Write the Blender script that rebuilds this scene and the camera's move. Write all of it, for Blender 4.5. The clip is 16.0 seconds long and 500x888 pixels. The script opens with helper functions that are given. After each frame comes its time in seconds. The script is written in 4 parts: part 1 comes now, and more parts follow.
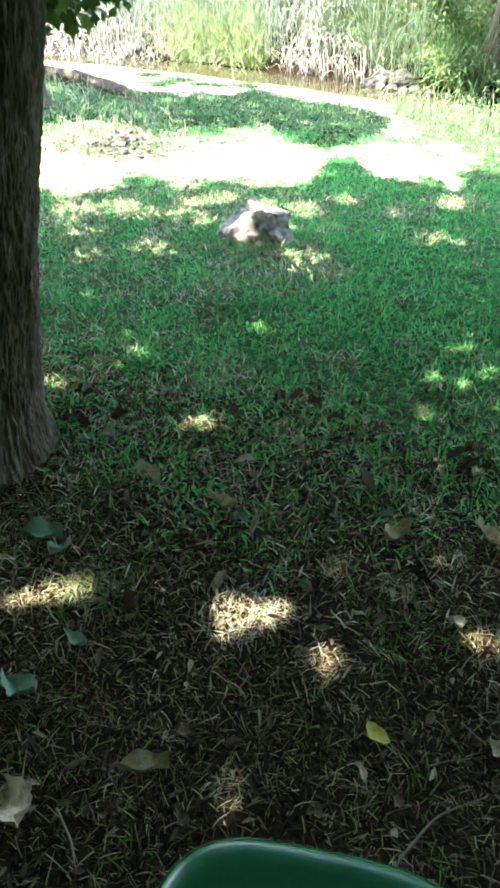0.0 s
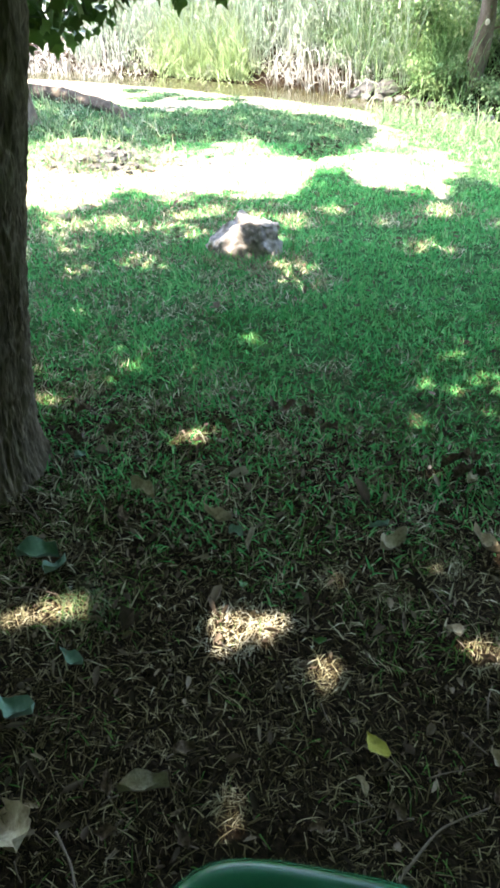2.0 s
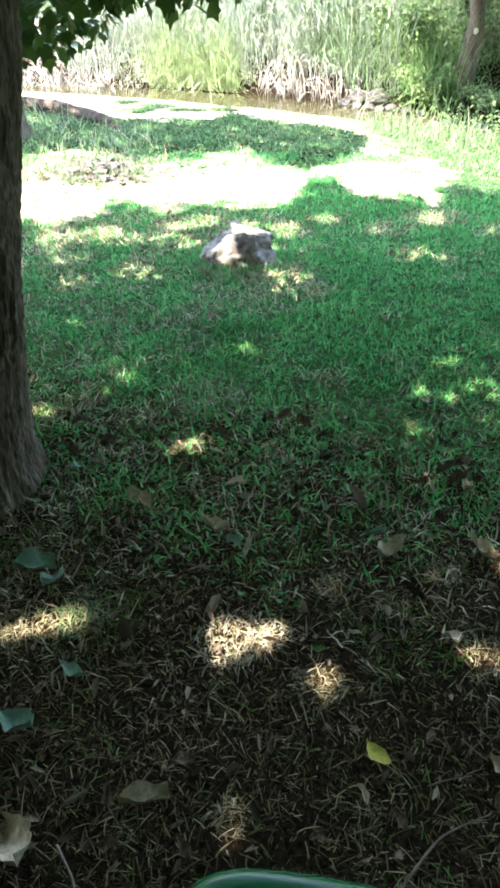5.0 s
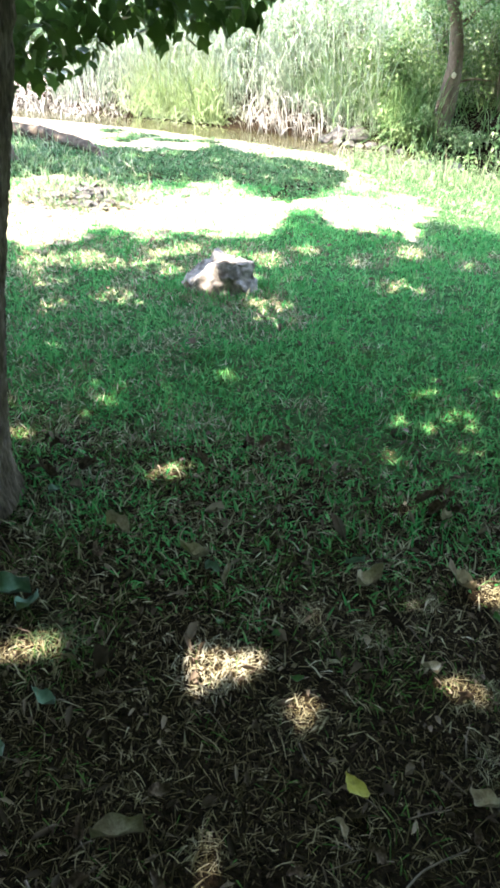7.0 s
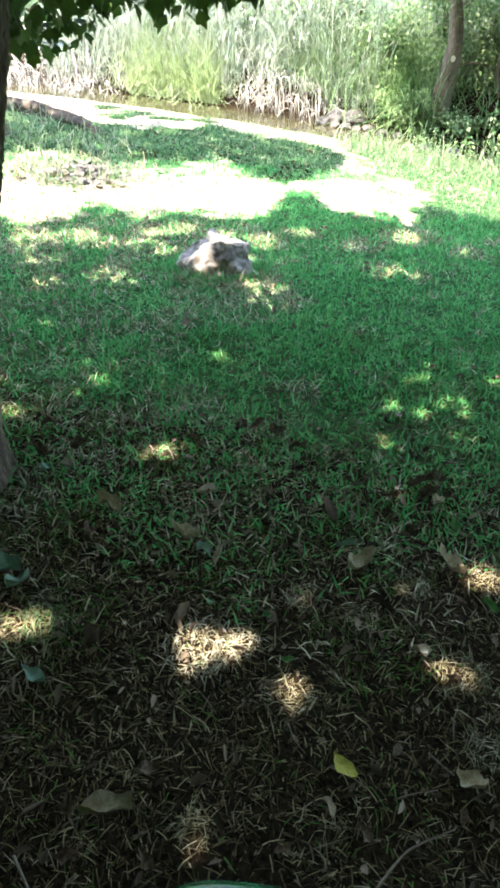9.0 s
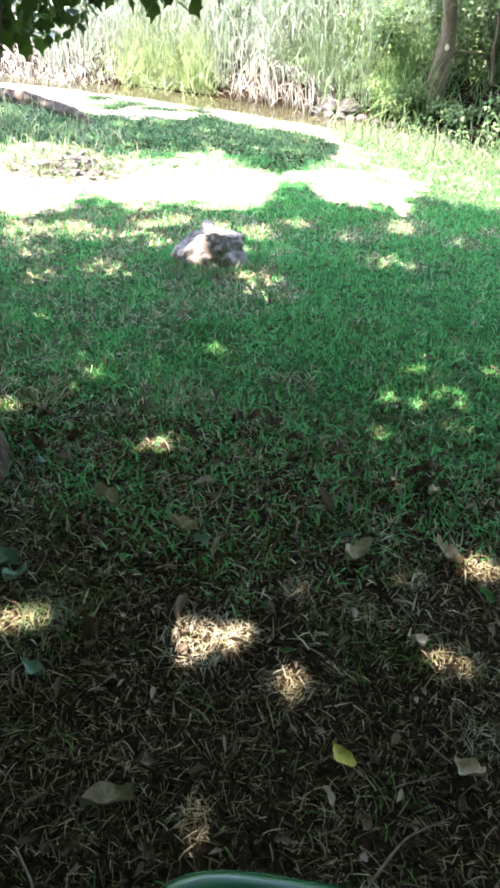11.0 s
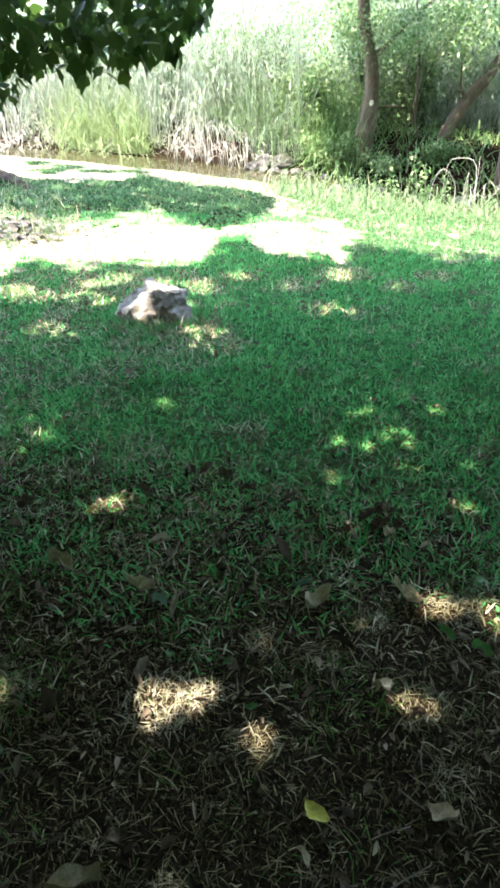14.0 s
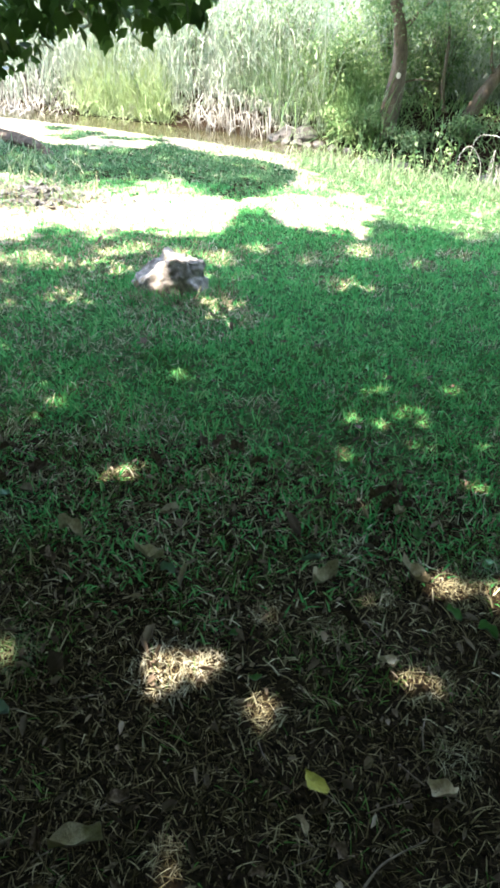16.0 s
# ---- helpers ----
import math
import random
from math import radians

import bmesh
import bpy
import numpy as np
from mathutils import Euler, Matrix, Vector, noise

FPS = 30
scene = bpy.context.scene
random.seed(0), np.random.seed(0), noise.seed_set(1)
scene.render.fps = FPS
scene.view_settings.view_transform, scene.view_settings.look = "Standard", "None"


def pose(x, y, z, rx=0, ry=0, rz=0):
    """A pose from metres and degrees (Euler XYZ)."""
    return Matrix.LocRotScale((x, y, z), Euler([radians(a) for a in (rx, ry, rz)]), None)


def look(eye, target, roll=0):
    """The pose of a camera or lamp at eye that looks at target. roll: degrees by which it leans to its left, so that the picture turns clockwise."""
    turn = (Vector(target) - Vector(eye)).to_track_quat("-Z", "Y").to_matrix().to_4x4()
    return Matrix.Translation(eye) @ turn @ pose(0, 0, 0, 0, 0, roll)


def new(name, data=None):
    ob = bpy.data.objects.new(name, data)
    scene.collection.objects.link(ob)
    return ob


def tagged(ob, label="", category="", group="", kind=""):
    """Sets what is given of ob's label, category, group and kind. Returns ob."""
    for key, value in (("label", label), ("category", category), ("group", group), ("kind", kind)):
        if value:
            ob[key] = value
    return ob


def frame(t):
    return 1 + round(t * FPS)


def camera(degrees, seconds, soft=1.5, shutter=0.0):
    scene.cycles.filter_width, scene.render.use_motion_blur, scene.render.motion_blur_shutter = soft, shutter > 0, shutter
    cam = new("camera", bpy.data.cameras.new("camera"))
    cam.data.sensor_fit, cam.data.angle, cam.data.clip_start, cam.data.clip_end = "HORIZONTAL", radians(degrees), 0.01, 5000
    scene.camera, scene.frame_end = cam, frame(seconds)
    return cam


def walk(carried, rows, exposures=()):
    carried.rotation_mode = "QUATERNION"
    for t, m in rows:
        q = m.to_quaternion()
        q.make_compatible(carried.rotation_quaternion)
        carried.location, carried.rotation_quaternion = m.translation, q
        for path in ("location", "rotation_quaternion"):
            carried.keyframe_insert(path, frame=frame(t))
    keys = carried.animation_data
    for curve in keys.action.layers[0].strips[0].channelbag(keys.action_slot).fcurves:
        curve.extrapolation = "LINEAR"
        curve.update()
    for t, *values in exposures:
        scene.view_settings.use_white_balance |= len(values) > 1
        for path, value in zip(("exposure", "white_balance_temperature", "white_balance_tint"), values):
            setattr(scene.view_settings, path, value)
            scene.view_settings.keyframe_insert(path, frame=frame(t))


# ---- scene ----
EXPOSURE = 4.48
cam = camera(38.0, 16.0, soft=3.2)
PATH = [
    (0, (0.05, -0.001, 1.359), (0.021, 1.614, 0.179), 0.5),
    (0.5, (0.052, -0.001, 1.358), (-0.001, 1.632, 0.205), -0.9),
    (1, (0.056, 0.0, 1.365), (0.022, 1.647, 0.231), -1.1),
    (1.5, (0.054, 0.001, 1.368), (0.026, 1.652, 0.24), -0.9),
    (2, (0.059, 0.006, 1.362), (0.039, 1.637, 0.206), -0.8),
    (2.5, (0.061, 0.009, 1.358), (0.066, 1.624, 0.178), -0.4),
    (3, (0.051, 0.009, 1.355), (0.057, 1.621, 0.172), 0.1),
    (3.5, (0.058, 0.007, 1.359), (0.058, 1.629, 0.188), -0.5),
    (4, (0.057, 0.006, 1.361), (0.058, 1.638, 0.206), -0.5),
    (4.2, (0.069, 0.002, 1.37), (0.06, 1.65, 0.236), -1.3),
    (6.3, (0.036, 0.008, 1.355), (0.038, 1.645, 0.206), -0.9),
    (6.5, (0.051, 0.012, 1.345), (0.117, 1.671, 0.229), 1.1),
    (7, (0.039, 0.004, 1.361), (0.102, 1.69, 0.287), 1.3),
    (7.5, (0.033, 0.005, 1.355), (0.112, 1.674, 0.257), 2.6),
    (8, (0.032, 0.007, 1.348), (0.123, 1.664, 0.231), 3.2),
    (10.3, (0.033, 0.006, 1.355), (0.12, 1.674, 0.255), 2.1),
    (10.5, (0.025, 0.008, 1.349), (0.127, 1.655, 0.218), 2.9),
    (11, (0.029, 0.006, 1.353), (0.131, 1.654, 0.224), 2.6),
    (11.5, (0.035, 0.013, 1.334), (0.162, 1.62, 0.15), 4.3),
    (12, (0.034, 0.004, 1.344), (0.259, 1.635, 0.208), 7.1),
    (12.5, (0.045, 0.004, 1.352), (0.215, 1.665, 0.25), 4.2),
    (13, (0.052, 0.002, 1.372), (0.253, 1.715, 0.359), 0.4),
    (13.5, (0.056, 0.005, 1.372), (0.281, 1.711, 0.353), 0.6),
    (14, (0.046, 0.007, 1.369), (0.267, 1.716, 0.353), 0.9),
    (14.5, (0.052, -0.001, 1.377), (0.218, 1.717, 0.365), 0.0),
    (15, (0.047, 0.007, 1.365), (0.216, 1.71, 0.331), 0.7),
    (15.5, (0.045, 0.007, 1.364), (0.232, 1.692, 0.303), 1.6),
    (16, (0.043, 0.01, 1.358), (0.23, 1.687, 0.285), 2.4),
]
walk(cam, [(t, look(eye, target, roll)) for t, eye, target, roll in PATH], exposures=[(t, EXPOSURE + more, 7120, tint) for t, more, tint in ((0.0, 0.16, 16), (1.5, 0.08, 18), (3.0, 0.08, 21), (6.5, 0.07, 21), (8.2, -0.05, 19), (10.3, 0.0, 25), (12.0, 0.22, 28), (13.0, -0.15, 18), (16.0, -0.16, 19))])

# ---- light ----
SUN = Vector((-0.38, -0.28, 0.88)).normalized()      # towards the sun
world = bpy.data.worlds.new("sky")
scene.world = world
world.use_nodes = True
wn = world.node_tree.nodes
sky = wn.new("ShaderNodeTexSky")
sky.sky_type = "NISHITA"
sky.sun_disc = False
sky.sun_elevation = math.asin(SUN.z)
sky.sun_rotation = math.atan2(SUN.x, SUN.y)
wn["Background"].inputs["Strength"].default_value = 0.175
world.node_tree.links.new(sky.outputs["Color"], wn["Background"].inputs["Color"])
sun = new("sun", bpy.data.lights.new("sun", "SUN"))
sun.data.energy, sun.data.angle, sun.data.color = 2.0, radians(0.53), (1.0, 0.965, 0.92)
sun.matrix_world = look(SUN * 40, (0, 0, 0))

# ---- materials ----


def material(name, stops, scale=8.0, rough=0.8, bump=0.3, fine=60.0, stretch=(1, 1, 1), island=0.0, through_light=0.0, spec=0.3, metal=0.0):
    """A surface whose colour wanders through the stops at two scales; island: how far each loose piece has its own colour;
    through_light: how much light a thin leaf lets through."""
    m = bpy.data.materials.new(name)
    m.use_nodes = True
    nt = m.node_tree
    n, link = nt.nodes, nt.links.new
    b = n["Principled BSDF"]
    co = n.new("ShaderNodeTexCoord")
    mp = n.new("ShaderNodeMapping")
    mp.inputs["Scale"].default_value = stretch
    link(co.outputs["Object"], mp.inputs["Vector"])
    big, small = n.new("ShaderNodeTexNoise"), n.new("ShaderNodeTexNoise")
    for tex, s in ((big, scale), (small, fine)):
        tex.inputs["Scale"].default_value = s
        tex.inputs["Detail"].default_value = 6
        link(mp.outputs["Vector"], tex.inputs["Vector"])
    mix = n.new("ShaderNodeMath")
    mix.operation = "MULTIPLY_ADD"
    mix.inputs[1].default_value = 0.45
    half = n.new("ShaderNodeMath")
    half.operation = "MULTIPLY"
    half.inputs[1].default_value = 0.55
    link(big.outputs["Fac"], half.inputs[0])
    link(small.outputs["Fac"], mix.inputs[0])
    link(half.outputs[0], mix.inputs[2])
    wide = n.new("ShaderNodeMapRange")
    wide.inputs["From Min"].default_value, wide.inputs["From Max"].default_value = 0.3, 0.7
    link(mix.outputs[0], wide.inputs["Value"])
    fac = wide.outputs["Result"]
    if island:
        geo = n.new("ShaderNodeNewGeometry")
        im = n.new("ShaderNodeMix")
        im.inputs["Factor"].default_value = island
        link(fac, im.inputs["A"])
        link(geo.outputs["Random Per Island"], im.inputs["B"])
        fac = im.outputs["Result"]
    ramp = n.new("ShaderNodeValToRGB")
    while len(ramp.color_ramp.elements) < len(stops):
        ramp.color_ramp.elements.new(0.5)
    for k, c in enumerate(stops):
        ramp.color_ramp.elements[k].position = k / max(1, len(stops) - 1)
        ramp.color_ramp.elements[k].color = (*c, 1)
    link(fac, ramp.inputs["Fac"])
    link(ramp.outputs["Color"], b.inputs["Base Color"])
    b.inputs["Roughness"].default_value = rough
    b.inputs["Specular IOR Level"].default_value = spec
    b.inputs["Metallic"].default_value = metal
    if bump:
        bp = n.new("ShaderNodeBump")
        bp.inputs["Strength"].default_value = bump
        bp.inputs["Distance"].default_value = 0.01
        link(mix.outputs[0], bp.inputs["Height"])
        link(bp.outputs["Normal"], b.inputs["Normal"])
    if through_light:
        tr = n.new("ShaderNodeBsdfTranslucent")
        link(ramp.outputs["Color"], tr.inputs["Color"])
        ms = n.new("ShaderNodeMixShader")
        ms.inputs["Fac"].default_value = through_light
        link(b.outputs["BSDF"], ms.inputs[1])
        link(tr.outputs["BSDF"], ms.inputs[2])
        link(ms.outputs["Shader"], n["Material Output"].inputs["Surface"])
    return m




def ground_material():
    """Dark soil, turf, straw-covered earth and rough sward, one running into the next with ragged edges; pale straw
    paints the sunlit strip.
    """
    m = bpy.data.materials.new("ground")
    m.use_nodes = True
    n, link = m.node_tree.nodes, m.node_tree.links.new
    b = n["Principled BSDF"]
    co = n.new("ShaderNodeTexCoord")

    def tex(scale):
        t = n.new("ShaderNodeTexNoise")
        t.inputs["Scale"].default_value, t.inputs["Detail"].default_value = scale, 7
        link(co.outputs["Object"], t.inputs["Vector"])
        return t.outputs["Fac"]

    def tone(fac, *stops):
        r = n.new("ShaderNodeValToRGB")
        r.color_ramp.elements[0].position, r.color_ramp.elements[1].position = 0.32, 0.68
        r.color_ramp.elements[0].color, r.color_ramp.elements[1].color = (*stops[0], 1), (*stops[-1], 1)
        link(fac, r.inputs["Fac"])
        return r.outputs["Color"]

    fine, patch, grain = tex(70), tex(5), tex(24)
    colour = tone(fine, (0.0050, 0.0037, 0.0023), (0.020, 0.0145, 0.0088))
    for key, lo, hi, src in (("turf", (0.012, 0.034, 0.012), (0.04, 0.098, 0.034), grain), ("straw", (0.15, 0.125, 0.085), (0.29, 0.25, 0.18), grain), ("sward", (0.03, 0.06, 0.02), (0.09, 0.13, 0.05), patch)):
        at = n.new("ShaderNodeAttribute")
        at.attribute_name = key
        ragged = n.new("ShaderNodeMath")
        ragged.operation = "ADD"
        link(at.outputs["Fac"], ragged.inputs[0])
        shift = n.new("ShaderNodeMath")
        shift.operation = "MULTIPLY_ADD"
        shift.inputs[1].default_value, shift.inputs[2].default_value = 1.6, -0.8
        link(patch if key != "turf" else grain, shift.inputs[0])
        link(shift.outputs[0], ragged.inputs[1])
        step = n.new("ShaderNodeMapRange")
        step.inputs["From Min"].default_value, step.inputs["From Max"].default_value = 0.4, 0.6
        link(ragged.outputs[0], step.inputs["Value"])
        mix = n.new("ShaderNodeMix")
        mix.data_type = "RGBA"
        link(step.outputs["Result"], mix.inputs["Factor"])
        link(colour, mix.inputs["A"])
        link(tone(src, lo, hi), mix.inputs["B"])
        colour = mix.outputs["Result"]
    link(colour, b.inputs["Base Color"])
    b.inputs["Roughness"].default_value, b.inputs["Specular IOR Level"].default_value = 0.95, 0.0
    bump = n.new("ShaderNodeBump")
    bump.inputs["Strength"].default_value, bump.inputs["Distance"].default_value = 0.8, 0.012
    link(fine, bump.inputs["Height"])
    link(bump.outputs["Normal"], b.inputs["Normal"])
    return m


M_SOIL = ground_material()
# Yellower, lighter copy of the lawn grass: sunlight put into the colour.
M_GRASSLIT = material("grass_lit_copy", [(0.035, 0.085, 0.03), (0.075, 0.15, 0.06), (0.15, 0.21, 0.105), (0.36, 0.35, 0.24)], 1.6, 0.6, 0, 30, island=0.65, through_light=0.35, spec=0.2)
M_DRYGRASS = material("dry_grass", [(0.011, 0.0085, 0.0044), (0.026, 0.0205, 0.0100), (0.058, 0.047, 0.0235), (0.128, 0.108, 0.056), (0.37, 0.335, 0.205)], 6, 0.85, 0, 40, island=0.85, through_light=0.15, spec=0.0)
M_GRASS = material("green_grass", [(0.010, 0.088, 0.028), (0.028, 0.205, 0.058), (0.056, 0.295, 0.084), (0.12, 0.335, 0.11), (0.35, 0.37, 0.19)], 3, 0.7, 0, 30, island=0.6, through_light=0.4, spec=0.0)
# Lawn grass copied darker and greyer: the slim tree's shade put into colour.
M_GRASSDIM = material("grass_dim_copy", [(0.020, 0.068, 0.028), (0.048, 0.135, 0.052), (0.10, 0.20, 0.085), (0.25, 0.27, 0.17)], 3, 0.75, 0, 30, island=0.65, through_light=0.35, spec=0.0)
# Reed tones raised and washed out to paint the glare over the far bank.
M_REED = material("reed", [(0.06, 0.11, 0.066), (0.14, 0.21, 0.14), (0.25, 0.32, 0.235), (0.38, 0.42, 0.34), (0.53, 0.53, 0.46)], 1.6, 0.6, 0, 9, island=0.65, through_light=0.38)
M_REEDGREEN = material("reed_green", [(0.035, 0.09, 0.028), (0.085, 0.18, 0.06), (0.16, 0.27, 0.10), (0.34, 0.40, 0.22)], 2.0, 0.6, 0, 9, island=0.65, through_light=0.38)
M_REEDBRIGHT = material("reed_bright", [(0.07, 0.12, 0.04), (0.16, 0.245, 0.09), (0.27, 0.36, 0.17), (0.46, 0.49, 0.32)], 1.2, 0.6, 0, 9, island=0.65, through_light=0.4)
M_DEADREED = material("dead_reed", [(0.07, 0.068, 0.055), (0.22, 0.22, 0.185), (0.47, 0.475, 0.415)], 5, 0.8, 0.1, 40, island=0.7)
M_LEAF = material("leaf", [(0.03, 0.075, 0.016), (0.06, 0.13, 0.026), (0.11, 0.19, 0.04)], 3, 0.45, 0.1, 40, island=0.6, through_light=0.42, spec=0.35)
M_BUSH = material("bush_leaf", [(0.04, 0.10, 0.032), (0.09, 0.19, 0.065), (0.19, 0.29, 0.115), (0.40, 0.44, 0.27)], 1.5, 0.55, 0, 20, island=0.7, through_light=0.42)
M_BARK = material("bark", [(0.030, 0.024, 0.017), (0.098, 0.081, 0.060), (0.21, 0.18, 0.138)], 14, 0.95, 0.7, 70, (2.0, 2.0, 0.35), spec=0.0)
M_PALEBARK = material("pale_bark", [(0.042, 0.030, 0.02), (0.10, 0.077, 0.054), (0.19, 0.152, 0.112)], 6, 0.9, 0.5, 40, (1.5, 1.5, 0.5))
# Bark darkened for the log so that its colour carries the shade.
M_LOG = material("log_shade_tone", [(0.02, 0.017, 0.012), (0.052, 0.045, 0.034), (0.105, 0.092, 0.072)], 9, 0.95, 0.8, 40, (1, 1, 1), spec=0.0)
M_WOUND = material("cut_wood", [(0.5, 0.42, 0.31), (0.62, 0.54, 0.42)], 20, 0.8, 0.2)
M_ROCK = material("limestone", [(0.045, 0.041, 0.033), (0.15, 0.139, 0.117), (0.31, 0.29, 0.25)], 14, 0.95, 1.0, 45)
M_DARKROCK = material("wet_stone", [(0.02, 0.0195, 0.017), (0.05, 0.049, 0.042), (0.105, 0.103, 0.09)], 6, 0.7, 0.6, 40)
M_RUBBLE = material("rubble", [(0.025, 0.0245, 0.021), (0.065, 0.064, 0.055), (0.16, 0.157, 0.138)], 9, 0.95, 0.8, 60)
M_DEADLEAF = material("dead_leaf", [(0.014, 0.0105, 0.007), (0.042, 0.033, 0.022), (0.115, 0.092, 0.065), (0.36, 0.30, 0.215)], 14, 0.85, 0.2, 70, spec=0.0, island=0.75, through_light=0.1)
M_BROWNLEAF = material("brown_leaf", [(0.035, 0.024, 0.015), (0.095, 0.068, 0.045), (0.23, 0.18, 0.125)], 30, 0.85, 0.6, 130, spec=0.1)
M_PALELEAF = material("pale_dead_leaf", [(0.17, 0.14, 0.085), (0.33, 0.28, 0.185), (0.48, 0.42, 0.29)], 40, 0.85, 0.6, 140, spec=0.1)
M_YELLOWLEAF = material("yellow_leaf", [(0.13, 0.115, 0.012), (0.24, 0.225, 0.022), (0.30, 0.27, 0.04)], 60, 0.7, 0.4, 160, through_light=0.15)
M_GREYLEAF = material("grey_green_leaf", [(0.05, 0.115, 0.07), (0.085, 0.17, 0.11), (0.16, 0.25, 0.17)], 18, 0.6, 0.2, 90)
M_FRESHLEAF = material("fresh_leaf", [(0.02, 0.085, 0.02), (0.045, 0.15, 0.03)], 20, 0.5, 0.2, 90, through_light=0.2)
# Lawn green copied darker: the big tree's shade put into the colour.
M_GRASSDARK = material("grass_shade_copy", [(0.017, 0.057, 0.012), (0.042, 0.12, 0.027), (0.08, 0.165, 0.042)], 3, 0.75, 0, 30, island=0.7, through_light=0.3, spec=0.0)
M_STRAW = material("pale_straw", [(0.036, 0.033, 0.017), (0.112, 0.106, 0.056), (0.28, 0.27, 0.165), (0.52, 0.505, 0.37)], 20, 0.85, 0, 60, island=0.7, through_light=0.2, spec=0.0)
# Straw paled further so that tufts of it read as sun flecks.
M_FLECK = material("sun_fleck_straw", [(0.10, 0.096, 0.055), (0.24, 0.235, 0.15), (0.42, 0.415, 0.30), (0.60, 0.59, 0.46)], 20, 0.85, 0, 60, island=0.7, through_light=0.25, spec=0.0)
M_TWIG = material("twig", [(0.045, 0.034, 0.022), (0.10, 0.079, 0.053), (0.19, 0.155, 0.11)], 20, 0.85, 0.4, 80)
M_PLASTIC = material("green_plastic", [(0.002, 0.050, 0.018), (0.003, 0.064, 0.024)], 3, 0.26, 0.04, 120, spec=0.28)
M_WATER = material("water", [(0.022, 0.024, 0.012), (0.045, 0.043, 0.022)], 1.2, 0.06, 0.05, 14, spec=0.5)

# ---- building helpers ----


def link_mesh(name, verts, faces, mat, parent=None, label="", smooth=False):
    me = bpy.data.meshes.new(name)
    me.from_pydata(verts, [], faces)
    me.materials.append(mat)
    if smooth:
        me.polygons.foreach_set("use_smooth", [True] * len(me.polygons))
    me.update()
    ob = new(name, me)
    if parent:
        ob.parent = parent
    if label:
        ob["label"] = label
    return ob


def part(name, bm, mat, parent=None, label="", smooth=False):
    me = bpy.data.meshes.new(name)
    bm.to_mesh(me)
    bm.free()
    me.materials.append(mat)
    if smooth:
        me.polygons.foreach_set("use_smooth", [True] * len(me.polygons))
    ob = new(name, me)
    if parent:
        ob.parent = parent
    if label:
        ob["label"] = label
    return ob


def empty(name, at, label, category, group=""):
    ob = new(name)
    ob.location = at
    return tagged(ob, label, category, group)


def many(name, template, faces, turns, places, mat, parent=None, label="", smooth=False):
    """One mesh of many small pieces: the template, turned and scaled by each 3 x 3 of turns, at each place."""
    t = np.asarray(template, float)
    n, k = len(places), len(t)
    co = np.einsum("nij,kj->nki", turns, t) + np.asarray(places)[:, None]
    me = bpy.data.meshes.new(name)
    me.vertices.add(n * k)
    me.vertices.foreach_set("co", co.astype(np.float32).ravel())
    sizes = np.tile([len(f) for f in faces], n)
    flat = np.concatenate([np.asarray(f) for f in faces])
    loops = (flat[None] + k * np.arange(n)[:, None]).ravel()
    me.loops.add(len(loops))
    me.loops.foreach_set("vertex_index", loops.astype(np.int32))
    me.polygons.add(len(sizes))
    me.polygons.foreach_set("loop_start", np.r_[0, np.cumsum(sizes)[:-1]].astype(np.int32))
    if smooth:
        me.polygons.foreach_set("use_smooth", np.ones(len(sizes), bool))
    me.materials.append(mat)
    me.update(calc_edges=True)
    ob = new(name, me)
    if parent:
        ob.parent = parent
    if label:
        ob["label"] = label
    return ob


def turned(az, lean, spin, sx, sy, sz):
    """3 x 3 matrices: scale, spin round z, lean over from upright, and turn to az (arrays, radians)."""
    def rz(a):
        c, s, o, i = np.cos(a), np.sin(a), np.zeros_like(a), np.ones_like(a)
        return np.stack([np.stack([c, -s, o], -1), np.stack([s, c, o], -1), np.stack([o, o, i], -1)], -2)

    def rx(a):
        c, s, o, i = np.cos(a), np.sin(a), np.zeros_like(a), np.ones_like(a)
        return np.stack([np.stack([i, o, o], -1), np.stack([o, c, -s], -1), np.stack([o, s, c], -1)], -2)
    m = rz(az) @ rx(lean) @ rz(spin)
    return m * np.stack([sx, sy, sz], -1)[:, None, :]


RNG = np.random.default_rng(7)


def uni(a, b, n):
    return RNG.uniform(a, b, n)


# A blade stands on z, is one long and one wide, and bows over towards -y.
def blade(bow, steps=2, curl=0.0):
    v, f = [], []
    for i in range(steps):
        u = i / steps
        w = 0.5 * (1 - 0.55 * u ** 1.5)
        c = curl * u * u
        v += [(c - w, -bow * u * u, u * (1 - 0.35 * bow * u)), (c + w, -bow * u * u, u * (1 - 0.35 * bow * u))]
    v.append((curl, -bow, 1 - 0.35 * bow))
    for i in range(steps - 1):
        f.append((2 * i, 2 * i + 1, 2 * i + 3, 2 * i + 2))
    f.append((2 * steps - 2, 2 * steps - 1, 2 * steps))
    return v, f


